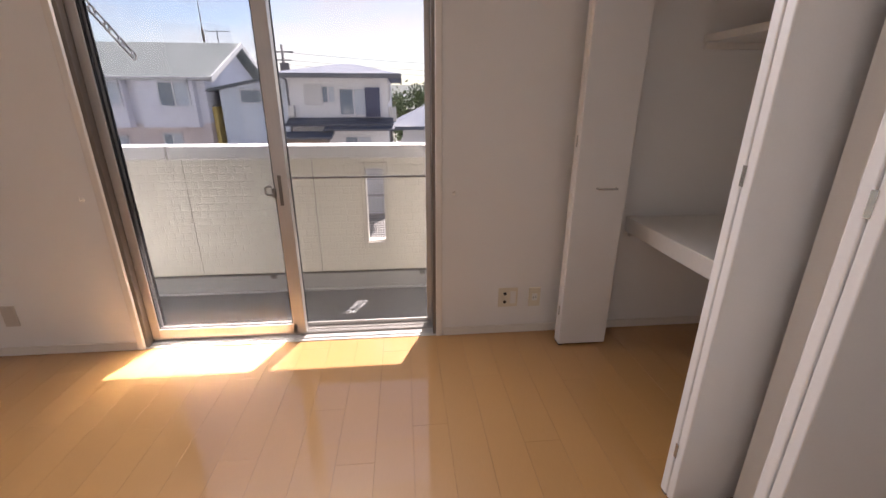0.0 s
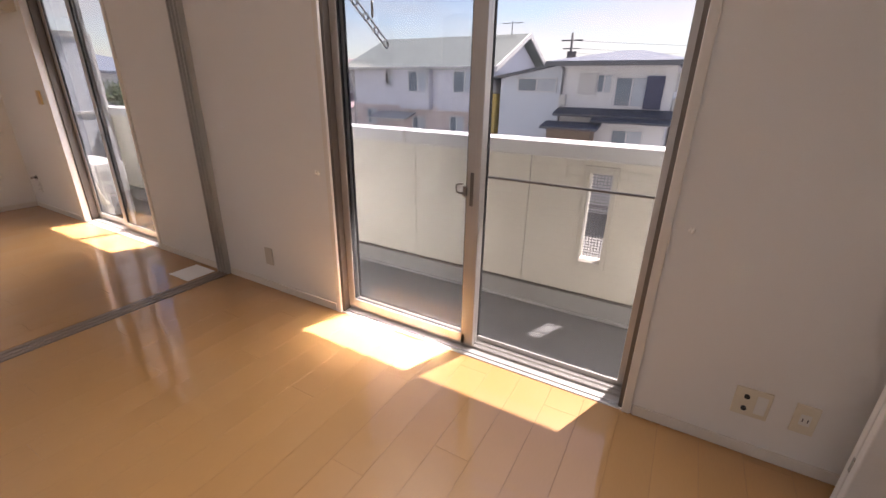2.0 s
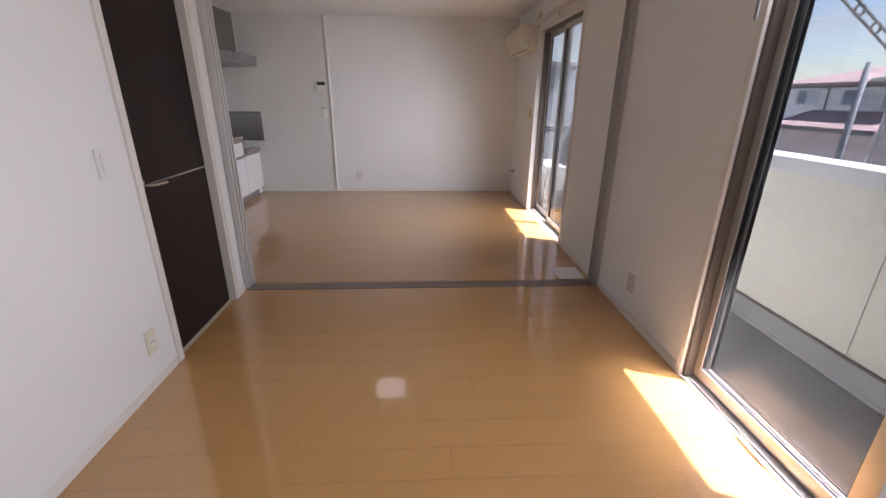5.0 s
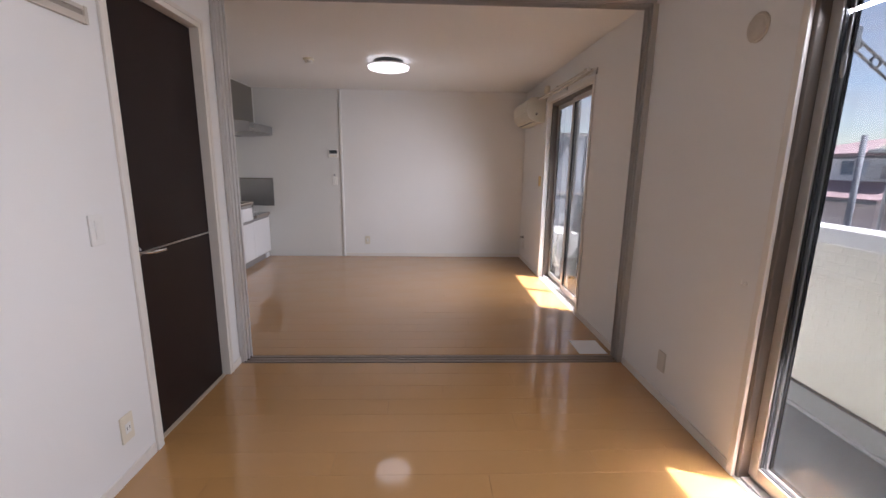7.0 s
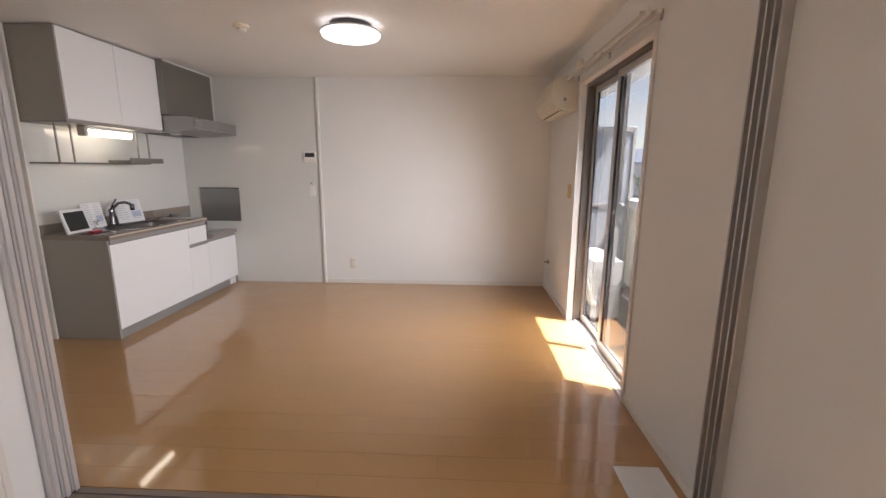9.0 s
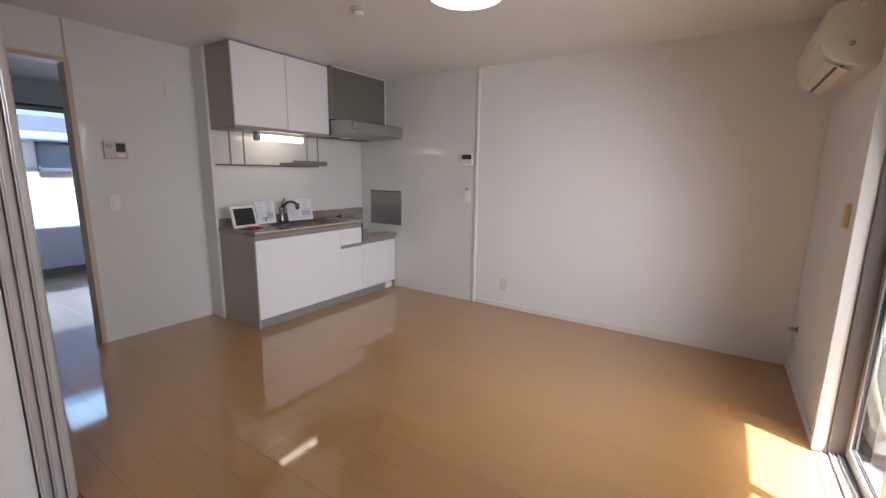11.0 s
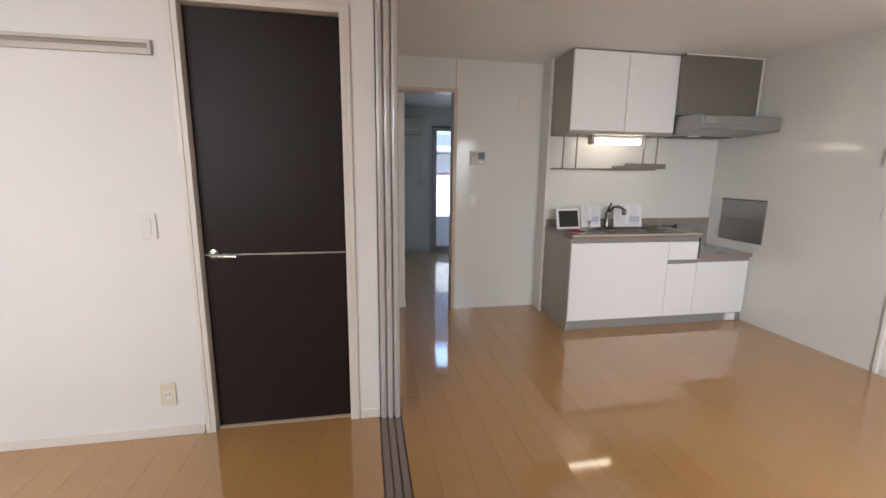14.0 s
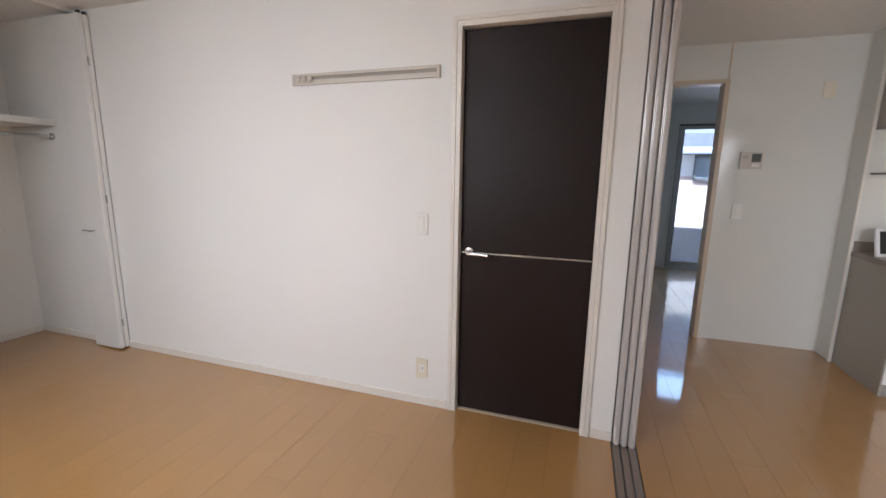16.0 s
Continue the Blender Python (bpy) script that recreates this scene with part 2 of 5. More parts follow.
M_BOARD = material("partition_board_grey", (0.36, 0.385, 0.42), 0.5, grain=60, vary=0.05)
M_UNIT = material("outdoor_unit_white", (0.58, 0.575, 0.55), 0.42, grain=60, vary=0.04)
M_SEAL = material("sealant_grey", (0.46, 0.45, 0.41), 0.7)

M_H_LAV = material("render_lavender_white", (0.74, 0.74, 0.80), 0.85, grain=14, vary=0.06, stain=0.4)
M_H_PINK = material("render_pink_beige", (0.64, 0.55, 0.53), 0.85, grain=14, vary=0.07, stain=0.4)
M_H_BLUE = material("siding_pale_blue", (0.64, 0.70, 0.78), 0.8, grain=14, vary=0.05, stain=0.4, stretch=(0.2, 0.2, 6))
M_H_WHITE = material("siding_white", (0.74, 0.74, 0.75), 0.8, grain=14, vary=0.05, stain=0.4, stretch=(0.2, 0.2, 6))
# yellowish wall with its sunlight put into the colour
M_H_SUNLIT = material("render_sunlit_yellow", (0.62, 0.47, 0.17), 0.85, grain=14, vary=0.08)
M_H_RED = material("wall_pale_brick", (0.50, 0.42, 0.40), 0.85, grain=20, vary=0.12)
M_ROOF_GREEN = material("roof_grey_green", (0.125, 0.145, 0.14), 0.9, grain=9, vary=0.12, stretch=(0.4, 5, 5))
M_ROOF_BLUE = material("roof_blue_grey", (0.12, 0.14, 0.18), 0.9, grain=9, vary=0.1, stretch=(0.4, 5, 5))
M_ROOF_NAVY = material("roof_navy", (0.07, 0.085, 0.115), 0.5, grain=9, vary=0.1, stretch=(5, 0.4, 0.4))
M_ROOF_PINK = material("roof_faded_pink", (0.34, 0.24, 0.24), 0.7, grain=9, vary=0.12, stretch=(0.4, 5, 5))
M_FASCIA = material("fascia_dark", (0.13, 0.14, 0.155), 0.5)
M_FASCIA_W = material("fascia_white", (0.55, 0.55, 0.54), 0.6)
M_SASHFRAME = material("far_window_frame", (0.66, 0.66, 0.67), 0.5)
# glass colour lightened to stand for haze over the houses
M_H_GLASS_HAZED = material("far_window_glass_hazed", (0.20, 0.25, 0.30), 0.06, vary=0.2, grain=2)
M_H_CURTAIN = material("far_curtain", (0.50, 0.55, 0.60), 0.8, grain=8, vary=0.1, stretch=(8, 1, 0.3))
M_H_BROWN = material("fence_brown", (0.20, 0.15, 0.12), 0.8, grain=14, vary=0.1)
M_GROOVE = material("rail_groove_brown", (0.34, 0.30, 0.255), 0.6)
M_H_SHUT = material("far_shutter_navy", (0.075, 0.085, 0.14), 0.6)
M_CONCRETE = material("pole_concrete", (0.20, 0.21, 0.235), 0.8, grain=20, vary=0.08)
M_WIRE = material("wire_dark", (0.10, 0.10, 0.11), 0.7)
M_LEAF = material("leaves", (0.07, 0.11, 0.035), 0.6, grain=6, vary=0.4)
M_BARK = material("bark", (0.12, 0.09, 0.06), 0.9, grain=20, vary=0.2)
M_ASPHALT = material("ground_asphalt", (0.21, 0.205, 0.195), 0.9, grain=6, vary=0.15, stain=0.1)
# distance haze is put into the hills' blue colour
M_HILL_HAZE = material("far_hill_haze_blue", (0.16, 0.20, 0.24), 0.95, grain=0.05, vary=0.15, stain=0.01)


# ---- builders ----
def from_bm(name, bm, mat, parent=None, smooth=False):
    me = bpy.data.meshes.new(name)
    bm.to_mesh(me)
    bm.free()
    me.materials.append(mat)
    if smooth:
        for poly in me.polygons:
            poly.use_smooth = True
    ob = new(name, me)
    if parent:
        ob.parent = parent
    return ob


def add_box(bm, x0, x1, y0, y1, z0, z1):
    vs = [bm.verts.new((x, y, z)) for z in (z0, z1) for x, y in ((x0, y0), (x1, y0), (x1, y1), (x0, y1))]
    for f in ((3, 2, 1, 0), (4, 5, 6, 7), (0, 1, 5, 4), (1, 2, 6, 5), (2, 3, 7, 6), (3, 0, 4, 7)):
        bm.faces.new([vs[i] for i in f])


def boxes(name, dims, mat, parent=None, bevel=0.0, seg=2):
    """One mesh out of boxes (x0, x1, y0, y1, z0, z1), with rounded edges if bevel is given."""
    bm = bmesh.new()
    for d in dims:
        add_box(bm, *d)
    if bevel:
        bmesh.ops.bevel(bm, geom=bm.edges[:], offset=bevel, segments=seg, profile=0.5, affect="EDGES", clamp_overlap=True)
    return from_bm(name, bm, mat, parent)


def prism(name, outline, axis, a, b, mat, parent=None, bevel=0.0, smooth=False):
    """An outline in two coordinates, drawn out along axis (x, y or z) from a to b."""
    bm = bmesh.new()
    order = {"x": lambda p, d: (d, p[0], p[1]), "y": lambda p, d: (p[0], d, p[1]), "z": lambda p, d: (p[0], p[1], d)}[axis]
    lo = [bm.verts.new(order(p, a)) for p in outline]
    hi = [bm.verts.new(order(p, b)) for p in outline]
    bm.faces.new(lo)
    bm.faces.new(hi[::-1])
    k = len(outline)
    for i in range(k):
        bm.faces.new((lo[i], hi[i], hi[(i + 1) % k], lo[(i + 1) % k]))
    bmesh.ops.recalc_face_normals(bm, faces=bm.faces[:])
    if bevel:
        bmesh.ops.bevel(bm, geom=bm.edges[:], offset=bevel, segments=2, profile=0.5, affect="EDGES", clamp_overlap=True)
    return from_bm(name, bm, mat, parent, smooth)


def lathe(name, profile, mat, parent=None, at=(0, 0, 0), axis="z", seg=32, smooth=True):
    """A turned shape: (radius, height) pairs round an axis through at."""
    bm = bmesh.new()
    rings = []
    for r, h in profile:
        ring = []
        for i in range(seg):
            a = 2 * math.pi * i / seg
            c, s = r * math.cos(a), r * math.sin(a)
            p = {"z": (c, s, h), "y": (c, h, s), "x": (h, c, s)}[axis]
            ring.append(bm.verts.new(Vector(p) + Vector(at)))
        rings.append(ring)
    for r0, r1 in zip(rings, rings[1:]):
        for i in range(seg):
            bm.faces.new((r0[i], r0[(i + 1) % seg], r1[(i + 1) % seg], r1[i]))
    bm.faces.new(rings[0])
    bm.faces.new(rings[-1])
    bmesh.ops.recalc_face_normals(bm, faces=bm.faces[:])
    ob = from_bm(name, bm, mat, parent)
    if smooth:
        for poly in ob.data.polygons:
            poly.use_smooth = len(poly.vertices) == 4
    return ob


def tube(name, points, radius, mat, parent=None, seg=10, closed=False, steps=4):
    """A round bar bent along points."""
    cu = bpy.data.curves.new(name, "CURVE")
    cu.dimensions = "3D"
    cu.bevel_depth, cu.bevel_resolution, cu.use_fill_caps = radius, max(1, seg // 4), True
    sp = cu.splines.new("POLY")
    sp.points.add(len(points) - 1)
    for q, p in zip(sp.points, points):
        q.co = (*p, 1)
    sp.use_cyclic_u = closed
    tmp = bpy.data.objects.new(name, cu)
    scene.collection.objects.link(tmp)
    me = bpy.data.meshes.new_from_object(tmp.evaluated_get(bpy.context.evaluated_depsgraph_get()))
    bpy.data.objects.remove(tmp)
    me.materials.clear()
    me.materials.append(mat)
    for poly in me.polygons:
        poly.use_smooth = True
    ob = new(name, me)
    if parent:
        ob.parent = parent
    return ob


def thing(name, at, label, category, group="", kind="", rz=0):
    """The empty base of a thing whose parts are placed from it."""
    e = new(name)
    e.empty_display_size = 0.05
    e.matrix_basis = pose(*at, 0, 0, rz)
    return tagged(e, label, category, group, kind)


def structure(ob, label, category):
    return tagged(ob, label, category, kind="structure")

# ---- the plan ----
CEIL = 2.36
CEIL_B = 2.405                # the bedroom's ceiling
N, S = 2.45, -0.20            # bedroom's window wall and door wall
W, E = -5.52, 2.40            # living room's far wall and the back of the closets
HALL = -1.975                 # wall with the opening to the second room
KIT = -1.78                   # wall behind the kitchen
PX0, PX1 = -2.20, -2.085      # line of the sliding partition
S2 = -4.92                    # second room's window wall
BW = (-0.99, 0.665, 2.06)      # bedroom window opening: from, to, top
LW = (-4.37, -3.03, 2.06)     # living room window opening
RW = (-4.66, -3.10, 2.09)     # second room window opening
DR = (-1.95, -1.215, 2.095)   # door opening
HD = (-2.857, -2.27, 2.08)    # opening to the second room

# ---- large structure ----
structure(boxes("wall_north", [
    (W - 0.12, LW[0], N, 2.60, 0, CEIL_B), (LW[0], LW[1], N, 2.60, LW[2], CEIL_B), (LW[1], BW[0], N, 2.60, 0, CEIL_B),
    (BW[0], BW[1], N, 2.60, BW[2], CEIL_B), (BW[1], E + 0.12, N, 2.60, 0, CEIL_B)], M_WALLPAPER),
    "white papered window wall of both rooms", "wall")
structure(boxes("wall_south", [
    (PX1, DR[0], S - 0.12, S, 0, CEIL_B), (DR[0], DR[1], S - 0.12, S, DR[2], CEIL_B), (DR[1], E + 0.12, S - 0.12, S, 0, CEIL_B)],
    M_WALLPAPER), "white papered bedroom wall with the dark door", "wall")
structure(boxes("wall_west", [(W - 0.12, W, KIT, N, 0, CEIL)], M_WALLPAPER), "white papered far wall of the living room", "wall")
structure(boxes("wall_panel_west", [(W, W + 0.004, KIT, -0.165, 0, CEIL)], M_PANEL), "glossy white kitchen wall panel", "wall panel")
structure(boxes("wall_kitchen", [(W - 0.12, -3.705, HALL - 0.11, KIT, 0, CEIL)], M_PANEL), "glossy white panelled wall behind the kitchen", "wall")
structure(boxes("wall_hall", [
    (-3.705, HD[0], HALL - 0.11, HALL, 0, CEIL), (HD[0], HD[1], HALL - 0.11, HALL, HD[2], CEIL), (HD[1], -2.06, HALL - 0.11, HALL, 0, CEIL)],
    M_PANEL), "glossy white panelled wall with an opening", "wall")
structure(boxes("wall_east_living", [(PX0, -2.08, HALL, -0.97, 0, CEIL), (-2.082, -2.06, -0.97, S - 0.12, 0, CEIL)], M_WALLPAPER),
          "white papered wall beside the sliding partition", "wall")
structure(boxes("wall_east", [(E, E + 0.12, S, N, 0, CEIL_B)], M_WALLPAPER), "white papered back wall of the closets", "wall")
structure(boxes("wall_closet_pier", [(1.57, E, 1.05, 1.22, 0, CEIL_B), (1.57, 1.63, 2.37, N, 0, CEIL_B)], M_WALLPAPER),
          "white papered pier between two closets", "wall")
structure(boxes("closet_header", [(1.50, 1.56, S, 1.05, 2.385, CEIL_B), (1.50, 1.56, 1.22, 2.37, 2.385, CEIL_B)], M_TRIM),
          "white closet door track under the ceiling", "trim")
structure(boxes("wall_second_room", [
    (-2.40, -2.28, -4.31, HALL - 0.11, 0, CEIL + 0.0), (-2.28, -1.70, -4.43, -4.31, 0, CEIL), (-1.82, -1.70, S2, -4.43, 0, CEIL),
    (-4.92, -4.80, S2, HALL - 0.11, 0, CEIL),
    (-4.92, RW[0], S2 - 0.14, S2, 0, CEIL), (RW[0], RW[1], S2 - 0.14, S2, RW[2], CEIL), (RW[1], -1.70, S2 - 0.14, S2, 0, CEIL)],
    M_WALLPAPER), "white papered walls of the second room", "wall")
structure(boxes("ceiling", [(W - 0.12, PX1, HALL - 0.11, 2.60, CEIL, CEIL + 0.12), (PX1, E + 0.12, S - 0.12, 2.60, CEIL_B, CEIL + 0.12), (-4.92, -1.70, S2 - 0.14, HALL - 0.11, CEIL, CEIL + 0.12)],
                M_CEIL), "white papered ceiling", "ceiling")
structure(boxes("subfloor", [(W - 0.12, E + 0.12, HALL - 0.11, 2.60, -0.16, -0.0125), (-4.92, -1.70, S2 - 0.14, HALL - 0.11, -0.16, -0.0125)],
                M_SUBFLOOR), "floor base under the boards", "floor")


def baseboard(runs):
    """White skirting along the walls: (x0, x1, y0, y1) footprints."""
    structure(boxes("baseboard", [(*r, 0.0, 0.05) for r in runs], M_TRIM, bevel=0.002), "low cream white skirting board", "baseboard")


baseboard([(W, LW[0] - 0.035, N - 0.009, N), (LW[1] + 0.035, PX0 - 0.01, N - 0.009, N), (PX1 + 0.01, BW[0] - 0.035, N - 0.009, N),
           (BW[1] + 0.035, 1.57, N - 0.009, N), (1.63, E, N - 0.009, N), (W, W + 0.009, -0.145, N - 0.01),
           (DR[1] + 0.03, 1.57, S, S + 0.009), (1.57, E - 0.01, S, S + 0.009), (E - 0.009, E, S + 0.01, 1.05), (E - 0.009, E, 1.22, N - 0.01),
           (PX1, DR[0] - 0.03, S, S + 0.009), (-3.0, -1.9, S2, S2 + 0.009), (-2.409, -2.40, -4.31, HALL - 0.12)])

# joints of the glossy panels
structure(boxes("trim_panel_post", [(W, W + 0.022, -0.180, -0.150, 0, CEIL - 0.012)], M_PLASTIC, bevel=0.006), "white upright pipe-like joint cover", "trim")
structure(boxes("trim_panel_joint", [(-2.878, -2.870, HALL, HALL + 0.004, HD[2], CEIL), (-3.712, -3.698, KIT + 0.0, KIT + 0.012, 0, CEIL),
                                     (-3.705, -3.699, HALL, HALL + 0.006, 0, CEIL)], M_TRIM), "thin cream joint strips between panels", "trim")


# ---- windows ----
def sliding_window(name, x0, x1, top, yin, label, flip=False, wide=0.045, side=1, front_left=True, glass=M_GLASS_DIM, lining=0.044, stacked=False):
    """A two-leaf sliding aluminium window in an opening; yin is the room face of the wall, side the way out."""
    w = thing(name, ((x0 + x1) / 2, yin, 0), label, "window", kind="structure")
    h = (x1 - x0) / 2
    o = lambda a, b: tuple(sorted((a * side, b * side)))

    def bars(nm, rows, mat, bev=0.003, par=w):
        return boxes(nm, [(r[0], r[1], *o(r[2], r[3]), r[4], r[5]) for r in rows], mat, par, bev)

    # white casing round the opening, on the room side
    bars("casing", [(-h - 0.03, -h + 0.005, -0.012, lining, 0.0, top + 0.03), (h - 0.005, h + 0.03, -0.012, lining, 0.0, top + 0.03), (-h + 0.005, h - 0.005, -0.012, lining, top - 0.005, top + 0.03)], M_TRIM)
    # outer frame with its runners
    bars("outer_frame", [(-h - 0.005, -h + 0.022, lining + 0.001, 0.15, 0.0, top), (h - 0.022, h + 0.005, lining + 0.001, 0.15, 0.0, top), (-h + 0.022, h - 0.022, lining + 0.001, 0.15, top - 0.03, top)], M_FRAME)
    bars("sill_track", [(-h + 0.022, h - 0.022, 0.02, 0.15, -0.012, 0.012)], M_ALU)
    bars("runner", [(-h + 0.022, h - 0.022, y, y + 0.005, 0.012, 0.028) for y in ((0.062, 0.074, 0.100, 0.112, 0.140) if stacked else (0.050, 0.062, 0.084, 0.096, 0.128))], M_ALU, 0)
    bars("sill_strip", [(-h, h, -0.004, 0.02, -0.012, 0.006)], M_ALU)
    if stacked:
        leaves = ((-h + 0.022, 0.055, 0.050), (-h + 0.026, 0.051, 0.088))
    elif front_left:
        leaves = ((-h + 0.022, 0.055, 0.072), (-0.020, h - 0.022, 0.108))
    else:
        leaves = ((-0.055, h - 0.022, 0.072), (-h + 0.022, 0.020, 0.108))
    for k, (a, b, y) in enumerate(leaves):
        z0, z1 = 0.028, top - 0.032
        bars("sash", [(a, a + wide, y, y + 0.03, z0, z1), (b - wide - (0.025 if k == 0 else 0), b, y, y + 0.03, z0, z1),
                      (a + wide, b - wide, y, y + 0.03, z0, z0 + 0.06), (a + wide, b - wide, y, y + 0.03, z1 - 0.045, z1)], M_ALU)
        bars("gasket", [(a + wide, a + wide + 0.006, y + 0.008, y + 0.022, z0 + 0.06, z1 - 0.045), (b - wide - 0.006 - (0.025 if k == 0 else 0), b - wide - (0.025 if k == 0 else 0), y + 0.008, y + 0.022, z0 + 0.06, z1 - 0.045),
                        (a + wide, b - wide, y + 0.008, y + 0.022, z0 + 0.06, z0 + 0.066)], M_RUBBER, 0)
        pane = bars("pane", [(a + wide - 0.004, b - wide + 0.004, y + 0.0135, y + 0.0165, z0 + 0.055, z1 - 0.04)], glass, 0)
        # no shadow: daylight reaches the room without the dimming tint
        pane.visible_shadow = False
    return w


wb = sliding_window("window_1", *BW, N, "two-leaf sliding aluminium balcony window, half open behind an insect screen", lining=0.006, glass=M_GLASS_PAIR_DIM, stacked=True)
# crescent lock and recessed pull on the meeting stile
boxes("pull_recess", [(0.004, 0.022, 0.0475, 0.051, 0.80, 0.96)], M_ALU_DARK, wb, 0.003)
tube("crescent_lock", [(-0.02, 0.040, 0.862), (-0.045, 0.028, 0.862), (-0.056, 0.026, 0.870), (-0.056, 0.026, 0.900), (-0.040, 0.028, 0.908), (-0.026, 0.032, 0.905)], 0.0055, M_ALU_DARK, wb)
boxes("lock_plate", [(-0.030, -0.008, 0.036, 0.050, 0.845, 0.895)], M_ALU_DARK, wb, 0.004)
# insect screen over the open half: slim dark frame, middle bar and mesh
boxes("screen_frame", [(0.016, 0.048, 0.126, 0.140, 0.028, 2.02), (0.778, 0.806, 0.126, 0.140, 0.028, 2.02),
                       (0.048, 0.778, 0.127, 0.139, 0.028, 0.052), (0.048, 0.778, 0.127, 0.139, 1.99, 2.02)], M_ALU, wb, 0.002)
boxes("screen_bar", [(0.052, 0.778, 0.127, 0.139, 0.927, 0.937)], M_ALU_DARK, wb, 0.002)
boxes("screen_gasket", [(0.048, 0.052, 0.124, 0.142, 0.052, 1.99)], M_RUBBER, wb)
boxes("screen_mesh", [(0.052, 0.778, 0.1325, 0.1335, 0.052, 0.926), (0.052, 0.778, 0.1325, 0.1335, 0.938, 1.99)], M_NET, wb)
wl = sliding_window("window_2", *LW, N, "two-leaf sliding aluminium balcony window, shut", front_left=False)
boxes("lock_plate", [(-0.02, 0.01, 0.058, 0.072, 0.84, 0.90)], M_GREYPL, wl, 0.004)
wr = sliding_window("window_3", *RW, S2, "two-leaf aluminium window of the second room, shut", side=-1, front_left=False, glass=M_GLASS_REAR_DIM)

# ---- balcony ----
BX0, BX1, PY = -8.6, 2.52, 3.437
structure(boxes("balcony_floor", [(BX0, BX1, 2.60, 3.56, -0.30, -0.12)], M_BALC_FLOOR), "grey sheet balcony floor", "balcony floor")
structure(boxes("balcony_upstand", [(BX0, BX1, PY - 0.022, PY + 0.01, -0.12, 0.024), (BX0, BX1, 2.60, 2.63, -0.12, -0.02)], M_BALC_KICK, bevel=0.004), "grey waterproof upstand", "trim")
structure(boxes("balcony_cove", [(BX0, BX1, PY - 0.046, PY - 0.022, -0.12, -0.098)], M_BALC_COVE, bevel=0.008), "pale sealed cove along the balcony floor", "trim")
# shadow line below the cladding, put in as a dark strip
structure(boxes("balcony_shadow_gap", [(BX0, BX1, PY - 0.026, PY + 0.004, 0.024, 0.035)], M_ALU_DARK, bevel=0.002), "dark strip for the shadow gap under the parapet cladding", "trim")
for cx in (-0.55, 0.62):
    tagged(boxes("drain_clip", [(cx - 0.022, cx + 0.022, PY - 0.038, PY - 0.022, -0.004, 0.024)], M_ALU_DARK, bevel=0.004), "small grey metal clip on the balcony upstand", "clip", "upstand clips")
VX0, VX1, VZ0, VZ1 = 0.205, 0.340, 0.272, 0.850
parapet = thing("parapet", (0, PY, 0), "cream moulded balcony parapet under a white cap", "parapet", kind="structure")
boxes("core", [(BX0, VX0, 0.02, 0.11, -0.12, 0.93), (VX1, BX1, 0.02, 0.11, -0.12, 0.93), (VX0, VX1, 0.02, 0.11, -0.12, VZ0), (VX0, VX1, 0.02, 0.11, VZ1, 0.93)], M_EXT, parapet)
boxes("cap", [(BX0, -1.158, -0.045, 0.165, 0.93, 1.022), (-1.146, BX1, -0.045, 0.165, 0.93, 1.022)], M_CAP, parapet, 0.008, 3)
boxes("cap_joint", [(-1.160, -1.144, -0.047, 0.167, 0.932, 1.024)], M_SEAL, parapet, 0.004)
edge = -1.078
cuts = [edge + 0.902 * i for i in range(-8, 5)]
for a, b in zip(cuts, cuts[1:]):
    a2, b2 = max(a + 0.004, BX0), min(b - 0.004, BX1)
    if b2 - a2 < 0.05:
        continue
    if a2 < VX0 < b2:
        rows = [(a2, VX0 - 0.03, 0, 0.02, 0.035, 0.93), (VX1 + 0.03, b2, 0, 0.02, 0.035, 0.93), (VX0 - 0.03, VX1 + 0.03, 0, 0.02, 0.035, VZ0 - 0.04), (VX0 - 0.03, VX1 + 0.03, 0, 0.02, VZ1 + 0.04, 0.93)]
    else:
        rows = [(a2, b2, 0, 0.02, 0.035, 0.93)]
    boxes("panel", rows, M_SIDING, parapet)
boxes("sealant", [(c - 0.004, c + 0.004, 0.006, 0.02, 0.035, 0.93) for c in cuts if BX0 < c < BX1], M_SEAL, parapet)
boxes("vent_frame", [(VX0 - 0.032, VX0, -0.014, 0.03, VZ0 - 0.045, VZ1 + 0.045), (VX1, VX1 + 0.032, -0.014, 0.03, VZ0 - 0.045, VZ1 + 0.045),
                     (VX0, VX1, -0.014, 0.03, VZ0 - 0.045, VZ0), (VX0, VX1, -0.014, 0.03, VZ1, VZ1 + 0.045)], M_VENT_FRAME, parapet, 0.004)
boxes("vent_lattice", [(VX0 + 0.0193 * i - 0.0022, VX0 + 0.0193 * i + 0.0022, 0.055, 0.0585, VZ0, VZ1) for i in range(1, 7)]
      + [(VX0, VX1, 0.0595, 0.0612, VZ0 + 0.0193 * i - 0.0026, VZ0 + 0.0193 * i + 0.0026) for i in range(1, 30)]
      + [(VX0, VX1, 0.054, 0.0615, VZ0 + 0.355, VZ0 + 0.365)], M_GREYPL, parapet)
structure(boxes("wall_balcony_end", [(BX1, BX1 + 0.12, 2.60, 3.56, -0.3, 2.42)], M_EXT), "cream end wall of the balcony", "wall")
structure(boxes("balcony_soffit", [(BX0, BX1 + 0.12, 2.60, 3.56, 2.42, 2.62)], M_SOFFIT), "white soffit over the balcony", "soffit")
structure(boxes("wall_outer", [(BX0, W - 0.12, 2.45, 2.60, -3.0, 2.42), (W - 0.12, 2.52, 2.46, 2.60, -3.0, -0.30)], M_EXT), "cream outer wall", "wall")

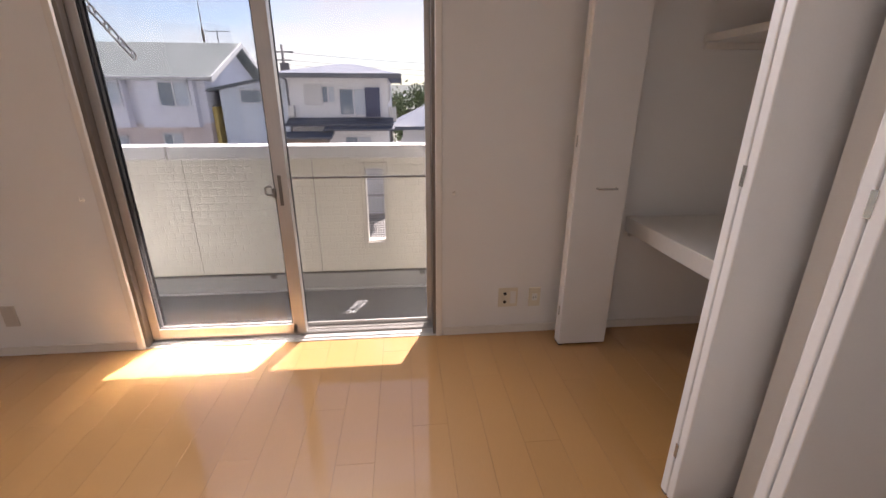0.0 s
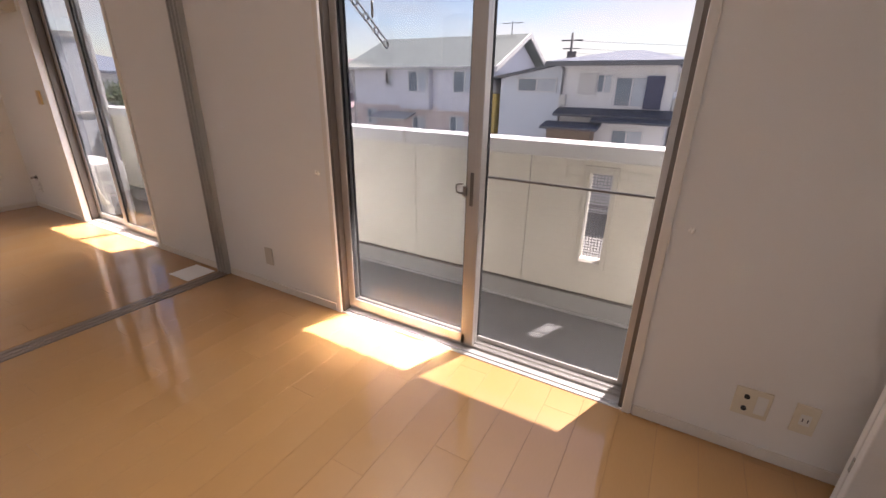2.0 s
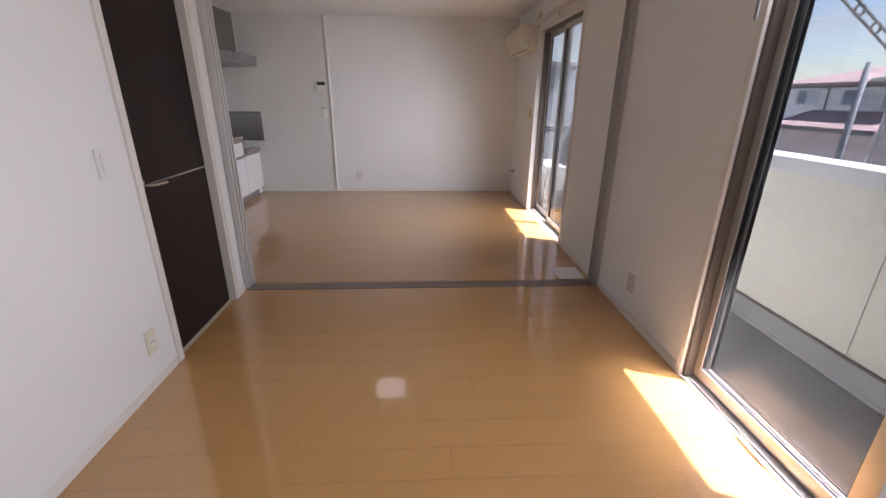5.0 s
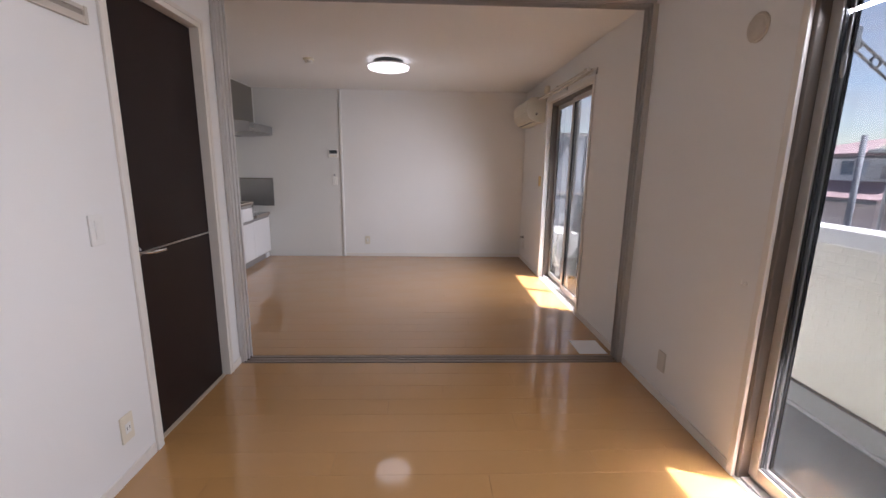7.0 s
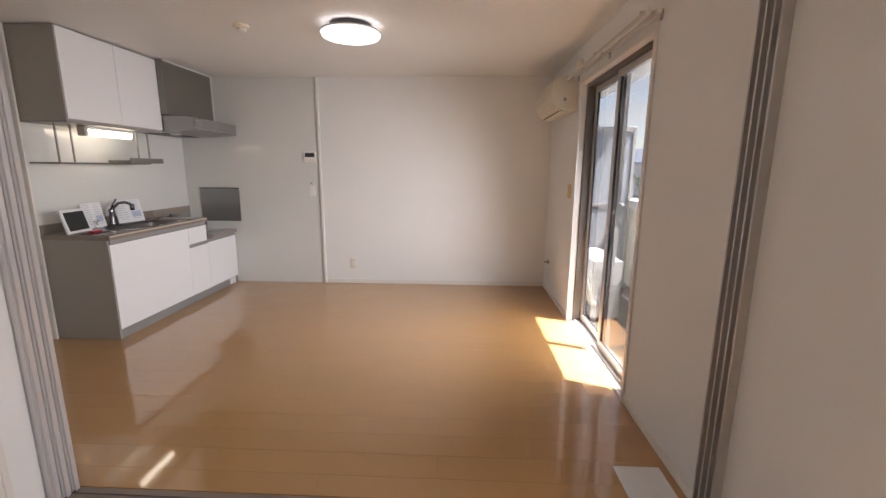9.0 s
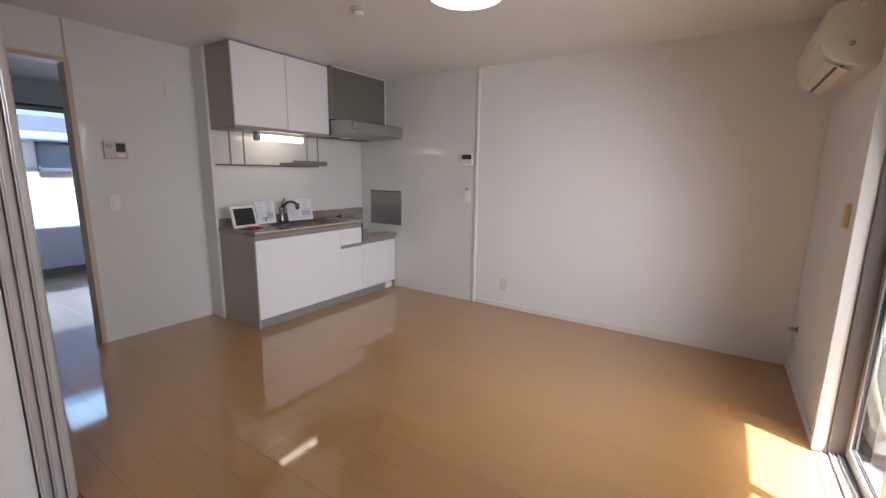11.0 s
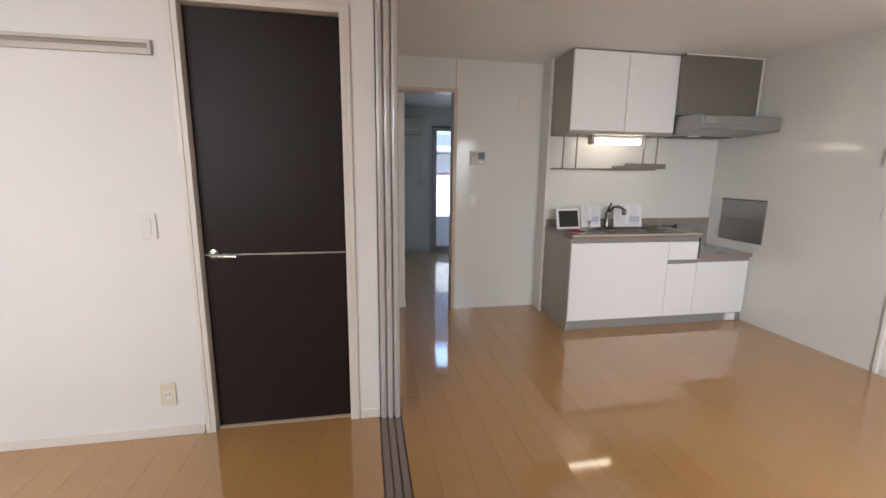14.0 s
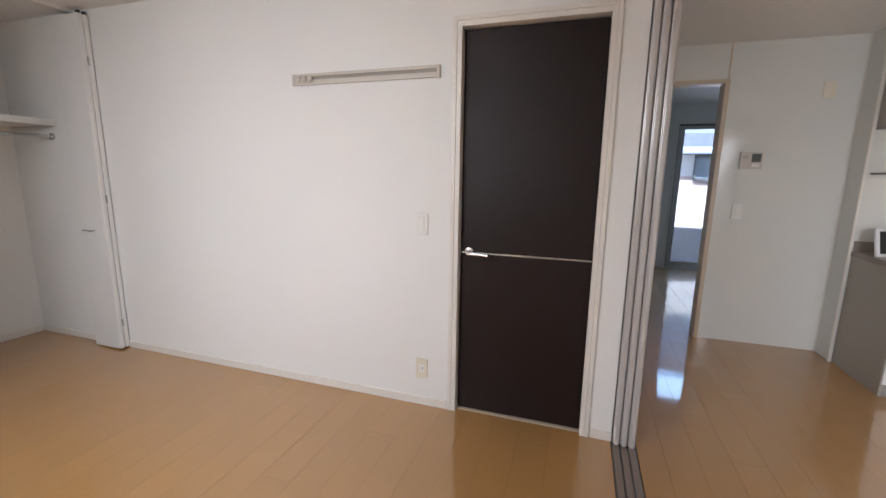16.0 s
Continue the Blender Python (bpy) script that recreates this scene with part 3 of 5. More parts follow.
board = thing("partition_board", (-5.60, 2.63, -0.12), "grey balcony partition board in an aluminium frame", "partition")
boxes("board", [(-0.004, 0.004, 0.05, 0.75, 0.22, 1.90)], M_BOARD, board)
boxes("frame", [(-0.02, 0.02, 0.02, 0.055, 0.0, 1.955), (-0.02, 0.02, 0.745, 0.78, 0.0, 1.955), (-0.02, 0.02, 0.055, 0.745, 1.90, 1.955), (-0.02, 0.02, 0.055, 0.745, 1.06, 1.10), (-0.02, 0.02, 0.055, 0.745, 0.18, 0.22)], M_ALU, board, 0.004)

unit = thing("outdoor_unit", (-4.98, 2.87, -0.12), "white air conditioner outdoor unit on the balcony floor", "outdoor unit")
boxes("casing", [(-0.36, 0.36, -0.14, 0.14, 0.06, 0.63)], M_UNIT, unit, 0.012, 3)
boxes("grille", [(-0.30, 0.22, -0.146, -0.139, 0.12 + 0.028 * i, 0.128 + 0.028 * i) for i in range(17)], M_GREYPL, unit)
boxes("side_louvre", [(0.358, 0.364, -0.11, -0.02, 0.16 + 0.14 * i, 0.27 + 0.14 * i) for i in range(3)], M_GREYPL, unit)
for fx in (-0.25, 0.25):
    boxes("foot", [(fx - 0.03, fx + 0.03, -0.16, 0.16, 0.0, 0.06)], M_BLACK, unit, 0.005)
lathe("fan_guard", [(0.20, 0.139), (0.20, 0.150), (0.17, 0.152), (0.05, 0.152)], M_GREYPL, unit, at=(-0.08, 0, 0.34), axis="y")
tube("pipe", [(0.34, -0.10, 0.20), (0.42, -0.16, 0.24), (0.46, -0.24, 0.5), (0.44, -0.255, 1.2), (0.40, -0.26, 2.0)], 0.028, M_IVORY, unit)


def drying_arm(at):
    """A wall-mounted arm for a laundry pole: bracket and a chain of pierced oval links, sloping down and outwards."""
    t = thing("laundry_arm", at, "grey aluminium laundry pole arm on the outer wall", "laundry arm")
    boxes("bracket", [(-0.03, 0.03, -0.0, 0.018, -0.10, 0.10), (-0.022, 0.022, 0.018, 0.05, -0.03, 0.045)], M_ALU, t, 0.006)
    d = Vector((0, 0.36, -0.245)).normalized()
    u = Vector((0, d.z * -1, d.y))
    start = Vector((0, 0.035, 0.0))
    length = 0.43
    rails = []
    for s in (1, -1):
        rails.append([start + u * 0.017 * s, start + d * length + u * 0.017 * s])
    tube("rail", rails[0], 0.0055, M_ALU, t)
    tube("rail", rails[1], 0.0055, M_ALU, t)
    for k in range(5):
        c = start + d * (0.02 + length * k / 4)
        pts = [c + d * 0.020 * math.cos(a) + u * 0.020 * math.sin(a) for a in [2 * math.pi * i / 14 for i in range(14)]]
        tube("ring", pts, 0.006, M_ALU, t, closed=True)
    return t


drying_arm((-1.005, 2.60, 1.815))

# ---- the second room's balcony and outlook ----
structure(boxes("balcony_rear", [(-6.0, -1.2, -6.30, S2 - 0.14, -0.30, -0.12)], M_BALC_FLOOR), "grey rear balcony floor", "balcony floor")
structure(boxes("parapet_rear", [(-6.0, -1.2, -6.32, -6.20, -0.12, 1.08)], M_H_WHITE), "white rear balcony parapet", "parapet")


# ---- the neighbourhood ----
GROUND = -2.9
structure(boxes("ground", [(-400, 400, -400, 400, GROUND - 0.2, GROUND)], M_ASPHALT), "grey street and yard ground", "ground")


def far_window(house, x0, x1, z0, z1, shutter="", awning=False, y=0.0, hood=False):
    """A window in a front wall that looks towards -y: frame, two panes, sill."""
    w = boxes("window", [(x0 + 0.04, x1 - 0.04, y - 0.02, y + 0.03, z0 + 0.04, z1 - 0.04)], M_H_GLASS_HAZED, house)
    m = (x0 + x1) / 2
    boxes("frame", [(x0, x0 + 0.05, y - 0.05, y + 0.02, z0, z1), (x1 - 0.05, x1, y - 0.05, y + 0.02, z0, z1), (x0, x1, y - 0.05, y + 0.02, z1 - 0.05, z1),
                    (x0, x1, y - 0.06, y + 0.02, z0, z0 + 0.05), (m - 0.03, m + 0.03, y - 0.04, y + 0.02, z0, z1)], M_SASHFRAME, w)
    boxes("curtain", [(m + 0.04, x1 - 0.06, y - 0.026, y - 0.021, z0 + 0.06, z1 - 0.06)], M_H_CURTAIN, w)
    if hood:
        boxes("hood", [(x0 - 0.08, x1 + 0.08, y - 0.22, y, z1 + 0.02, z1 + 0.12)], M_FASCIA_W, w)
    return w


def gable_roof(name, house, x0, x1, y0, y1, ze, zr, mat, over=0.45, thick=0.12):
    """Two slopes with the ridge along x."""
    ym = (y0 + y1) / 2
    s = (zr - ze) / (ym - y0)
    pts = [(y0 - over, ze - over * s), (ym, zr), (y1 + over, ze - over * s), (y1 + over, ze - over * s + thick), (ym, zr + thick * 1.15), (y0 - over, ze - over * s + thick)]
    return prism(name, pts, "x", x0 - over, x1 + over, mat, house)


def hip_roof(name, house, x0, x1, y0, y1, ze, zr, inset, mat, over=0.5, thick=0.14):
    bm = bmesh.new()
    ym = (y0 + y1) / 2
    lo = [bm.verts.new(p) for p in ((x0 - over, y0 - over, ze), (x1 + over, y0 - over, ze), (x1 + over, y1 + over, ze), (x0 - over, y1 + over, ze))]
    hi = [bm.verts.new((v.co.x, v.co.y, ze + thick)) for v in lo]
    r = [bm.verts.new((x0 + inset, ym, zr)), bm.verts.new((x1 - inset, ym, zr))]
    bm.faces.new(lo[::-1])
    for i in range(4):
        bm.faces.new((lo[i], lo[(i + 1) % 4], hi[(i + 1) % 4], hi[i]))
    bm.faces.new((hi[0], hi[1], r[1], r[0]))
    bm.faces.new((hi[1], hi[2], r[1]))
    bm.faces.new((hi[2], hi[3], r[0], r[1]))
    bm.faces.new((hi[3], hi[0], r[0]))
    return from_bm(name, bm, mat, house)


def house_lavender():
    h = thing("house", (-10.0, 17.0, GROUND), "two-storey lavender and pink house with a grey-green roof", "house")
    g = -GROUND
    boxes("wall", [(-3.4, 3.45, 0.0, 6.0, 0.0, g + 0.53)], M_H_PINK, h)
    boxes("wall", [(-3.42, 3.47, -0.02, 6.02, g + 0.53, g + 2.05)], M_H_LAV, h)
    prism("gable", [(0.0, g + 2.05), (6.0, g + 2.05), (3.0, g + 3.35)], "x", 3.40, 3.46, M_H_LAV, h)
    gable_roof("roof", h, -3.4, 3.45, 0.0, 6.0, g + 2.15, g + 3.40, M_ROOF_GREEN)
    boxes("gutter", [(-3.9, 3.9, -0.55, -0.45, g + 1.98, g + 2.10)], M_FASCIA_W, h, 0.02)
    prism("barge_board", [(-0.5, g + 1.90), (3.0, g + 3.36), (6.5, g + 1.90), (6.5, g + 2.10), (3.0, g + 3.56), (-0.5, g + 2.10)], "x", 3.90, 3.96, M_FASCIA_W, h)
    for a, b, c, d in ((1.28, 3.2, 2.02, 3.08), (-0.62, 0.86, -0.17, 0.80)):
        boxes("bay", [(a, b, -0.35, 0.0, g + 0.40, g + 2.0)], M_H_LAV, h, 0.01)
        far_window(h, c, d, g + 1.10, g + 1.95, y=-0.36, hood=True)
    far_window(h, -1.65, -1.25, g + 1.33, g + 1.9)
    far_window(h, -2.75, -2.2, g - 0.35, g + 0.35)
    far_window(h, 1.7, 2.4, g - 0.5, g + 0.2)
    far_window(h, -0.2, 0.5, g - 0.5, g + 0.1)
    prism("porch_roof", [(-1.0, g - 0.05), (0.0, g + 0.2), (0.0, g + 0.26), (-1.0, g + 0.02)], "x", -2.0, 0.0, M_FASCIA_W, h)
    # sunlit part of the side wall, added as an ochre panel
    boxes("sunlit_panel", [(3.48, 3.62, 0.3, 1.4, g - 1.2, g + 1.1)], M_H_SUNLIT, h)
    tube("downpipe", [(-3.45, -0.06, 0.2), (-3.45, -0.06, g + 1.6), (-3.35, -0.3, g + 1.95)], 0.05, M_FASCIA_W, h)
    boxes("aerial", [(3.08, 3.11, 2.9, 2.93, g + 3.4, g + 4.05), (2.6, 3.6, 2.9, 2.92, g + 3.95, g + 3.97), (2.75, 2.77, 2.7, 3.1, g + 3.95, g + 3.97), (3.3, 3.32, 2.7, 3.1, g + 3.95, g + 3.97)], M_WIRE, h)
    return h


def house_blue():
    h = thing("house", (-1.75, 17.0, GROUND), "two-storey white house with blue-grey hip roof and navy lean-to", "house")
    g = -GROUND
    boxes("wall", [(-1.95, 1.72, 0.0, 6.0, 0.0, g + 2.12)], M_H_WHITE, h)
    boxes("wing", [(-4.45, -1.95, 0.35, 5.0, 0.0, g + 1.70)], M_H_BLUE, h)
    prism("wing_gable", [(-4.45, g + 1.70), (-1.95, g + 1.70), (-1.95, g + 2.20)], "y", 0.35, 5.0, M_H_BLUE, h)
    prism("wing_roof", [(-4.75, g + 1.62), (-1.85, g + 2.20), (-1.85, g + 2.29), (-4.75, g + 1.71)], "y", 0.0, 5.2, M_FASCIA, h)
    hip_roof("roof", h, -1.95, 1.72, 0.0, 6.0, g + 2.16, g + 2.80, 1.5, M_ROOF_BLUE, 0.5, 0.08)
    boxes("fascia", [(-2.48, 2.25, -0.53, -0.47, g + 2.08, g + 2.21), (2.19, 2.25, -0.47, 6.4, g + 2.08, g + 2.21), (-2.48, -2.42, -0.47, 6.4, g + 2.08, g + 2.21)], M_FASCIA, h)
    prism("lean_to_roof", [(-0.75, g + 0.44), (0.0, g + 0.62), (0.0, g + 0.72), (-0.75, g + 0.52)], "x", -1.95, 1.9, M_ROOF_NAVY, h)
    prism("porch_roof", [(-1.7, g + 0.06), (-0.9, g + 0.20), (-0.9, g + 0.28), (-1.7, g + 0.13)], "x", -2.1, -0.2, M_ROOF_NAVY, h)
    prism("porch_roof", [(-1.15, g + 0.30), (-0.55, g + 0.42), (-0.55, g + 0.50), (-1.15, g + 0.37)], "x", -0.55, 1.95, M_ROOF_NAVY, h)
    boxes("lower_wall", [(-0.45, 1.72, -0.6, 0.0, 0.0, g + 0.46)], M_H_WHITE, h)
    boxes("porch_wall", [(-1.95, -0.45, -1.3, -0.6, 0.0, g + 0.06)], M_H_BROWN, h)
    boxes("meter_box", [(-1.93, -1.70, -0.22, 0.0, g + 0.75, g + 1.15)], M_UNIT, h, 0.02)
    far_window(h, 0.1, 1.1, g - 0.45, g + 0.10, y=-0.6)
    far_window(h, -0.10, 1.02, g + 0.78, g + 1.76)
    boxes("shutter", [(0.88, 1.42, -0.10, 0.0, g + 0.74, g + 1.78)], M_H_SHUT, h, 0.01)
    far_window(h, -0.72, -0.20, g + 1.22, g + 1.85)
    boxes("shutter_box", [(-1.32, -0.70, -0.09, 0.0, g + 1.16, g + 1.88)], M_FASCIA_W, h, 0.01)
    far_window(h, -3.75, -2.2, g + 1.2, g + 1.72, y=0.35)
    boxes("wall_unit", [(1.74, 2.0, 0.3, 0.95, g + 0.55, g + 1.1)], M_UNIT, h, 0.02)
    boxes("side_vent", [(1.72, 1.80, 0.2, 0.7, g + 1.3, g + 1.9)], M_FASCIA_W, h, 0.01)
    tube("downpipe", [(-1.9, -0.08, 0.3), (-1.9, -0.08, g + 2.0), (-1.9, -0.5, g + 2.08)], 0.04, M_CONCRETE, h)
    return h


def house_pink():
    h = thing("house", (-21.5, 23.0, GROUND), "distant house with faded pink roofs", "house")
    g = -GROUND
    boxes("wall", [(-3.6, 3.6, 0.0, 6.0, 0.0, g + 2.1)], M_H_WHITE, h)
    hip_roof("roof", h, -3.6, 3.6, 0.0, 6.0, g + 2.1, g + 3.1, 2.6, M_ROOF_PINK)
    prism("lower_roof", [(-2.2, g + 0.0), (0.0, g + 0.75), (0.0, g + 0.85), (-2.2, g + 0.1)], "x", -1.4, 4.4, M_ROOF_PINK, h)
    boxes("lower_wall", [(-1.0, 4.0, -1.8, 0.0, 0.0, g + 0.1)], M_H_PINK, h)
    far_window(h, 0.2, 1.7, g + 1.1, g + 1.9)
    far_window(h, -2.6, -1.2, g + 1.1, g + 1.9)
    boxes("wall_unit", [(1.9, 2.6, -0.35, 0.0, g + 1.0, g + 1.6)], M_UNIT, h, 0.02)
    boxes("eave_band", [(-3.7, 3.7, -0.12, 0.0, g + 1.98, g + 2.10), (-1.4, 4.4, -2.26, -2.18, g - 0.12, g + 0.02)], M_FASCIA, h)
    tube("downpipe", [(-0.6, -0.08, g + 0.6), (-0.6, -0.08, g + 1.9), (-0.9, -0.1, g + 2.0)], 0.04, M_WIRE, h)
    return h


def house_plain(at, size, wall, roof, label, hip=True):
    h = thing("house", at, label, "house")
    sx, sy, z = size
    boxes("wall", [(-sx, sx, -sy, sy, 0.0, z)], wall, h)
    (hip_roof("roof", h, -sx, sx, -sy, sy, z, z + 1.1, sx * 0.5, roof) if hip else gable_roof("roof", h, -sx, sx, -sy, sy, z, z + 1.3, roof))
    far_window(h, -sx * 0.6, -sx * 0.15, z - 1.3, z - 0.5, y=-sy)
    far_window(h, sx * 0.15, sx * 0.6, z - 1.3, z - 0.5, y=-sy)
    return h


house_lavender()
house_blue()
house_pink()
house_plain((3.4, 31.0, GROUND), (3.2, 3.0, 3.8), M_H_WHITE, M_ROOF_GREEN, "distant white house with a grey-green roof", hip=False)
house_plain((3.2, 20.6, GROUND), (2.7, 2.3, 3.1), M_H_WHITE, M_ROOF_BLUE, "low white house with a blue-grey roof")
house_plain((-33.0, 14.0, GROUND), (4.0, 4.0, 4.6), M_H_WHITE, M_ROOF_BLUE, "distant white house with blue-grey roof")
rear = thing("house", (-6.2, -15.0, GROUND), "pale brick and white house behind the second room", "house")
boxes("wall", [(-4.5, 4.5, -6.0, 0.0, 0.0, 4.25)], M_H_RED, rear)
boxes("wall", [(-4.5, 4.5, -6.0, 0.02, 4.25, 5.0)], M_H_WHITE, rear)
boxes("window", [(-0.6, 0.6, 0.02, 0.06, 4.2, 4.9)], M_H_GLASS_HAZED, rear)
boxes("frame", [(-0.66, -0.6, 0.02, 0.10, 4.15, 4.95), (0.6, 0.66, 0.02, 0.10, 4.15, 4.95), (-0.66, 0.66, 0.02, 0.10, 4.90, 4.98), (-0.66, 0.66, 0.02, 0.10, 4.12, 4.20)], M_FASCIA, rear)
hip_roof("roof", rear, -4.5, 4.5, -6.0, 0.0, 5.0, 6.0, 2.6, M_ROOF_BLUE)

pole = thing("utility_pole", (-11.75, 14.0, GROUND), "grey concrete utility pole", "utility pole")
lathe("shaft", [(0.11, 0.0), (0.075, 5.3), (0.0, 5.31)], M_CONCRETE, pole, seg=14)
pole_far = thing("utility_pole", (-10.7, 45.0, GROUND), "distant utility pole with crossarms", "utility pole")
lathe("shaft", [(0.17, 0.0), (0.12, 9.2), (0.0, 9.21)], M_WIRE, pole_far, seg=12)
boxes("crossarm", [(-1.0, 1.0, -0.06, 0.06, 8.5, 8.62), (-0.8, 0.8, -0.06, 0.06, 7.8, 7.9), (-0.3, 0.5, -0.2, 0.2, 6.9, 7.6)], M_WIRE, pole_far)
pole_w = thing("utility_pole", (-27.0, 20.5, GROUND), "grey concrete utility pole", "utility pole")
lathe("shaft", [(0.15, 0.0), (0.11, 9.0), (0.0, 9.01)], M_CONCRETE, pole_w, seg=12)
boxes("crossarm", [(-0.7, 0.7, -0.05, 0.05, 8.3, 8.4)], M_WIRE, pole_w)
for k, (za, zb) in enumerate(((5.65, 5.2), (5.0, 4.6), (4.6, 4.1))):
    pts = [(-10.7 + 40 * i / 12, 45.0 - 6 * i / 12, za + (zb - za) * i / 12 - 1.0 * math.sin(math.pi * i / 12)) for i in range(13)]
    tagged(tube("overhead_wire", pts, 0.018, M_WIRE, seg=4), "thin dark overhead power wire", "wire", "overhead wires")


def tree(at, size):
    """A broadleaf tree: trunk, limbs and a ragged crown of small leaf cards in clumps."""
    t = thing("tree", at, "green broadleaf tree behind the houses", "tree")
    rnd = random.Random(5)
    tube("trunk", [(0, 0, 0), (0.05, 0, size * 0.35), (0.0, 0.1, size * 0.6)], 0.13, M_BARK, t)
    bm = bmesh.new()
    tips = []
    for k in range(9):
        a, r = rnd.uniform(0, 6.28), rnd.uniform(0.3, 1.0) * size * 0.28
        tip = Vector((r * math.cos(a), r * math.sin(a), size * rnd.uniform(0.55, 0.98)))
        tips.append(tip)
    for tip in tips[:5]:
        tube("limb", [(0.0, 0.1, size * 0.5), tuple(tip * 0.7 + Vector((0, 0, size * 0.15))), tuple(tip)], 0.05, M_BARK, t)
    for tip in tips:
        for _ in range(320):
            c = tip + Vector((rnd.gauss(0, 1), rnd.gauss(0, 1), rnd.gauss(0, 0.8))) * size * 0.085
            s = rnd.uniform(0.07, 0.15)
            m = Euler((rnd.uniform(0, 6.3), rnd.uniform(0, 6.3), rnd.uniform(0, 6.3))).to_matrix()
            bm.faces.new([bm.verts.new(c + m @ Vector(p) * s) for p in ((-1, 0, 0), (0, -0.5, 0.1), (1, 0, 0), (0, 0.5, 0.1))])
    tagged(from_bm("leaves", bm, M_LEAF, t), kind="stuff")
    return t


tree((0.75, 27.0, GROUND), 4.6)
tree((-24.0, 12.5, GROUND), 4.0)
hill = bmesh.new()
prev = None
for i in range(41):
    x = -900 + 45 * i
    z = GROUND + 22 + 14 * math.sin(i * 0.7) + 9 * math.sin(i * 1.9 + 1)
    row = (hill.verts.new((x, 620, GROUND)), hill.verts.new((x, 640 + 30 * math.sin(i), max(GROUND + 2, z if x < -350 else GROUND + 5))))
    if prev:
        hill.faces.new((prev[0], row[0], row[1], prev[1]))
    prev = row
structure(from_bm("backdrop_hills", hill, M_HILL_HAZE), "far hills on the horizon, coloured haze blue", "hills")

# ---- sliding partition ----
rail_floor = thing("partition_track", ((PX0 + PX1) / 2, (N + S) / 2, 0), "grey-brown aluminium floor track of the sliding partition", "track", kind="structure")
hw = (PX1 - PX0) / 2
boxes("base", [(-hw - 0.002, hw + 0.002, -1.34, 1.325, -0.012, -0.004)], M_ALU_DARK, rail_floor)
for k in range(3):
    x = -hw + (2 * hw) * (k + 0.5) / 3
    boxes("rib", [(x - 0.0155, x + 0.0155, -1.34, 1.325, -0.004, 0.003)], M_TRACK, rail_floor, 0.002)
head = thing("partition_head_track", ((PX0 + PX1) / 2, (N + S) / 2, CEIL), "aluminium head track of the sliding partition", "track", kind="structure")
boxes("channel", [(-hw, -hw + 0.012, -1.325, 1.31, -0.05, 0), (hw - 0.012, hw, -1.325, 1.31, -0.05, 0), (-0.022, -0.016, -1.325, 1.31, -0.05, 0), (0.016, 0.022, -1.325, 1.31, -0.05, 0), (-hw, hw, -1.325, 1.31, -0.012, 0)], M_ALU, head)
jamb = thing("partition_jamb", ((PX0 + PX1) / 2, N, 0), "grooved aluminium jamb of the sliding partition", "jamb", kind="structure")
boxes("profile", [(-hw, hw, -0.012, 0.0, 0, CEIL - 0.05)] + [(x - 0.004, x + 0.004, -0.034, -0.012, 0, CEIL - 0.05) for x in (-hw + 0.004, -0.019, 0.019, hw - 0.004)], M_ALU, jamb)


def sliding_panel(x):
    """A white panel in aluminium stiles, pushed back into its pocket so that its edge shows."""
    p = thing("sliding_panel", (x, -0.56, 0.004), "white sliding partition panel in aluminium stiles, stacked open", "sliding panel", "stacked partition panels")
    boxes("board", [(-0.011, 0.011, -0.36, 0.36, 0.03, CEIL - 0.08)], M_PLASTIC, p)
    boxes("stile", [(-0.016, 0.016, 0.36, 0.386, 0.0, CEIL - 0.054), (-0.010, 0.010, 0.386, 0.396, 0.0, CEIL - 0.054)], M_PANEL_STILE, p, 0.003)
    boxes("shoe", [(-0.012, 0.012, 0.34, 0.394, -0.004, 0.006)], M_BLACK, p, 0.002)
    for z in (0.0, CEIL - 0.082):
        boxes("rail", [(-0.015, 0.015, -0.36, 0.36, z, z + 0.028)], M_ALU, p, 0.002)
    return p


first_panel = sliding_panel(PX1 - 0.021)
for k in (1, 2):
    copy_thing(first_panel, pose(PX1 - 0.021 - 0.0365 * k, -0.56 + 0.004 * k, 0.004))

# ---- the dark door ----
dx = (DR[0] + DR[1]) / 2
door = thing("door_1", (dx, S, 0), "dark brown wooden door, shut, with a metal strip", "door", kind="structure")
dw = (DR[1] - DR[0]) / 2
leaf = boxes("leaf", [(-dw + 0.027, dw - 0.027, -0.076, -0.040, 0.006, 2.064)], M_DOOR, door, 0.003)
boxes("frame", [(-dw, -dw + 0.024, -0.12, 0.010, 0, DR[2]), (dw - 0.024, dw, -0.12, 0.010, 0, DR[2]), (-dw + 0.024, dw - 0.024, -0.12, 0.010, DR[2] - 0.026, DR[2])], M_TRIM, door, 0.002)
boxes("architrave", [(-dw - 0.022, -dw, 0.0, 0.014, 0, DR[2] + 0.022), (dw, dw + 0.022, 0.0, 0.014, 0, DR[2] + 0.022), (-dw, dw, 0.0, 0.014, DR[2], DR[2] + 0.022)], M_TRIM, door, 0.003)
# unseen black slab, added to close the opening behind the leaf
boxes("door_backing", [(-dw + 0.024, dw - 0.024, -0.12, -0.08, 0, DR[2] - 0.026)], M_BLACK, door)
boxes("metal_strip", [(-dw + 0.028, dw - 0.028, -0.042, -0.0385, 0.928, 0.937)], M_CHROME, leaf)
lathe("rose", [(0.024, -0.040), (0.024, -0.030), (0.022, -0.028), (0.010, -0.027)], M_CHROME, leaf, at=(dw - 0.075, 0, 0.940), axis="y", seg=24)
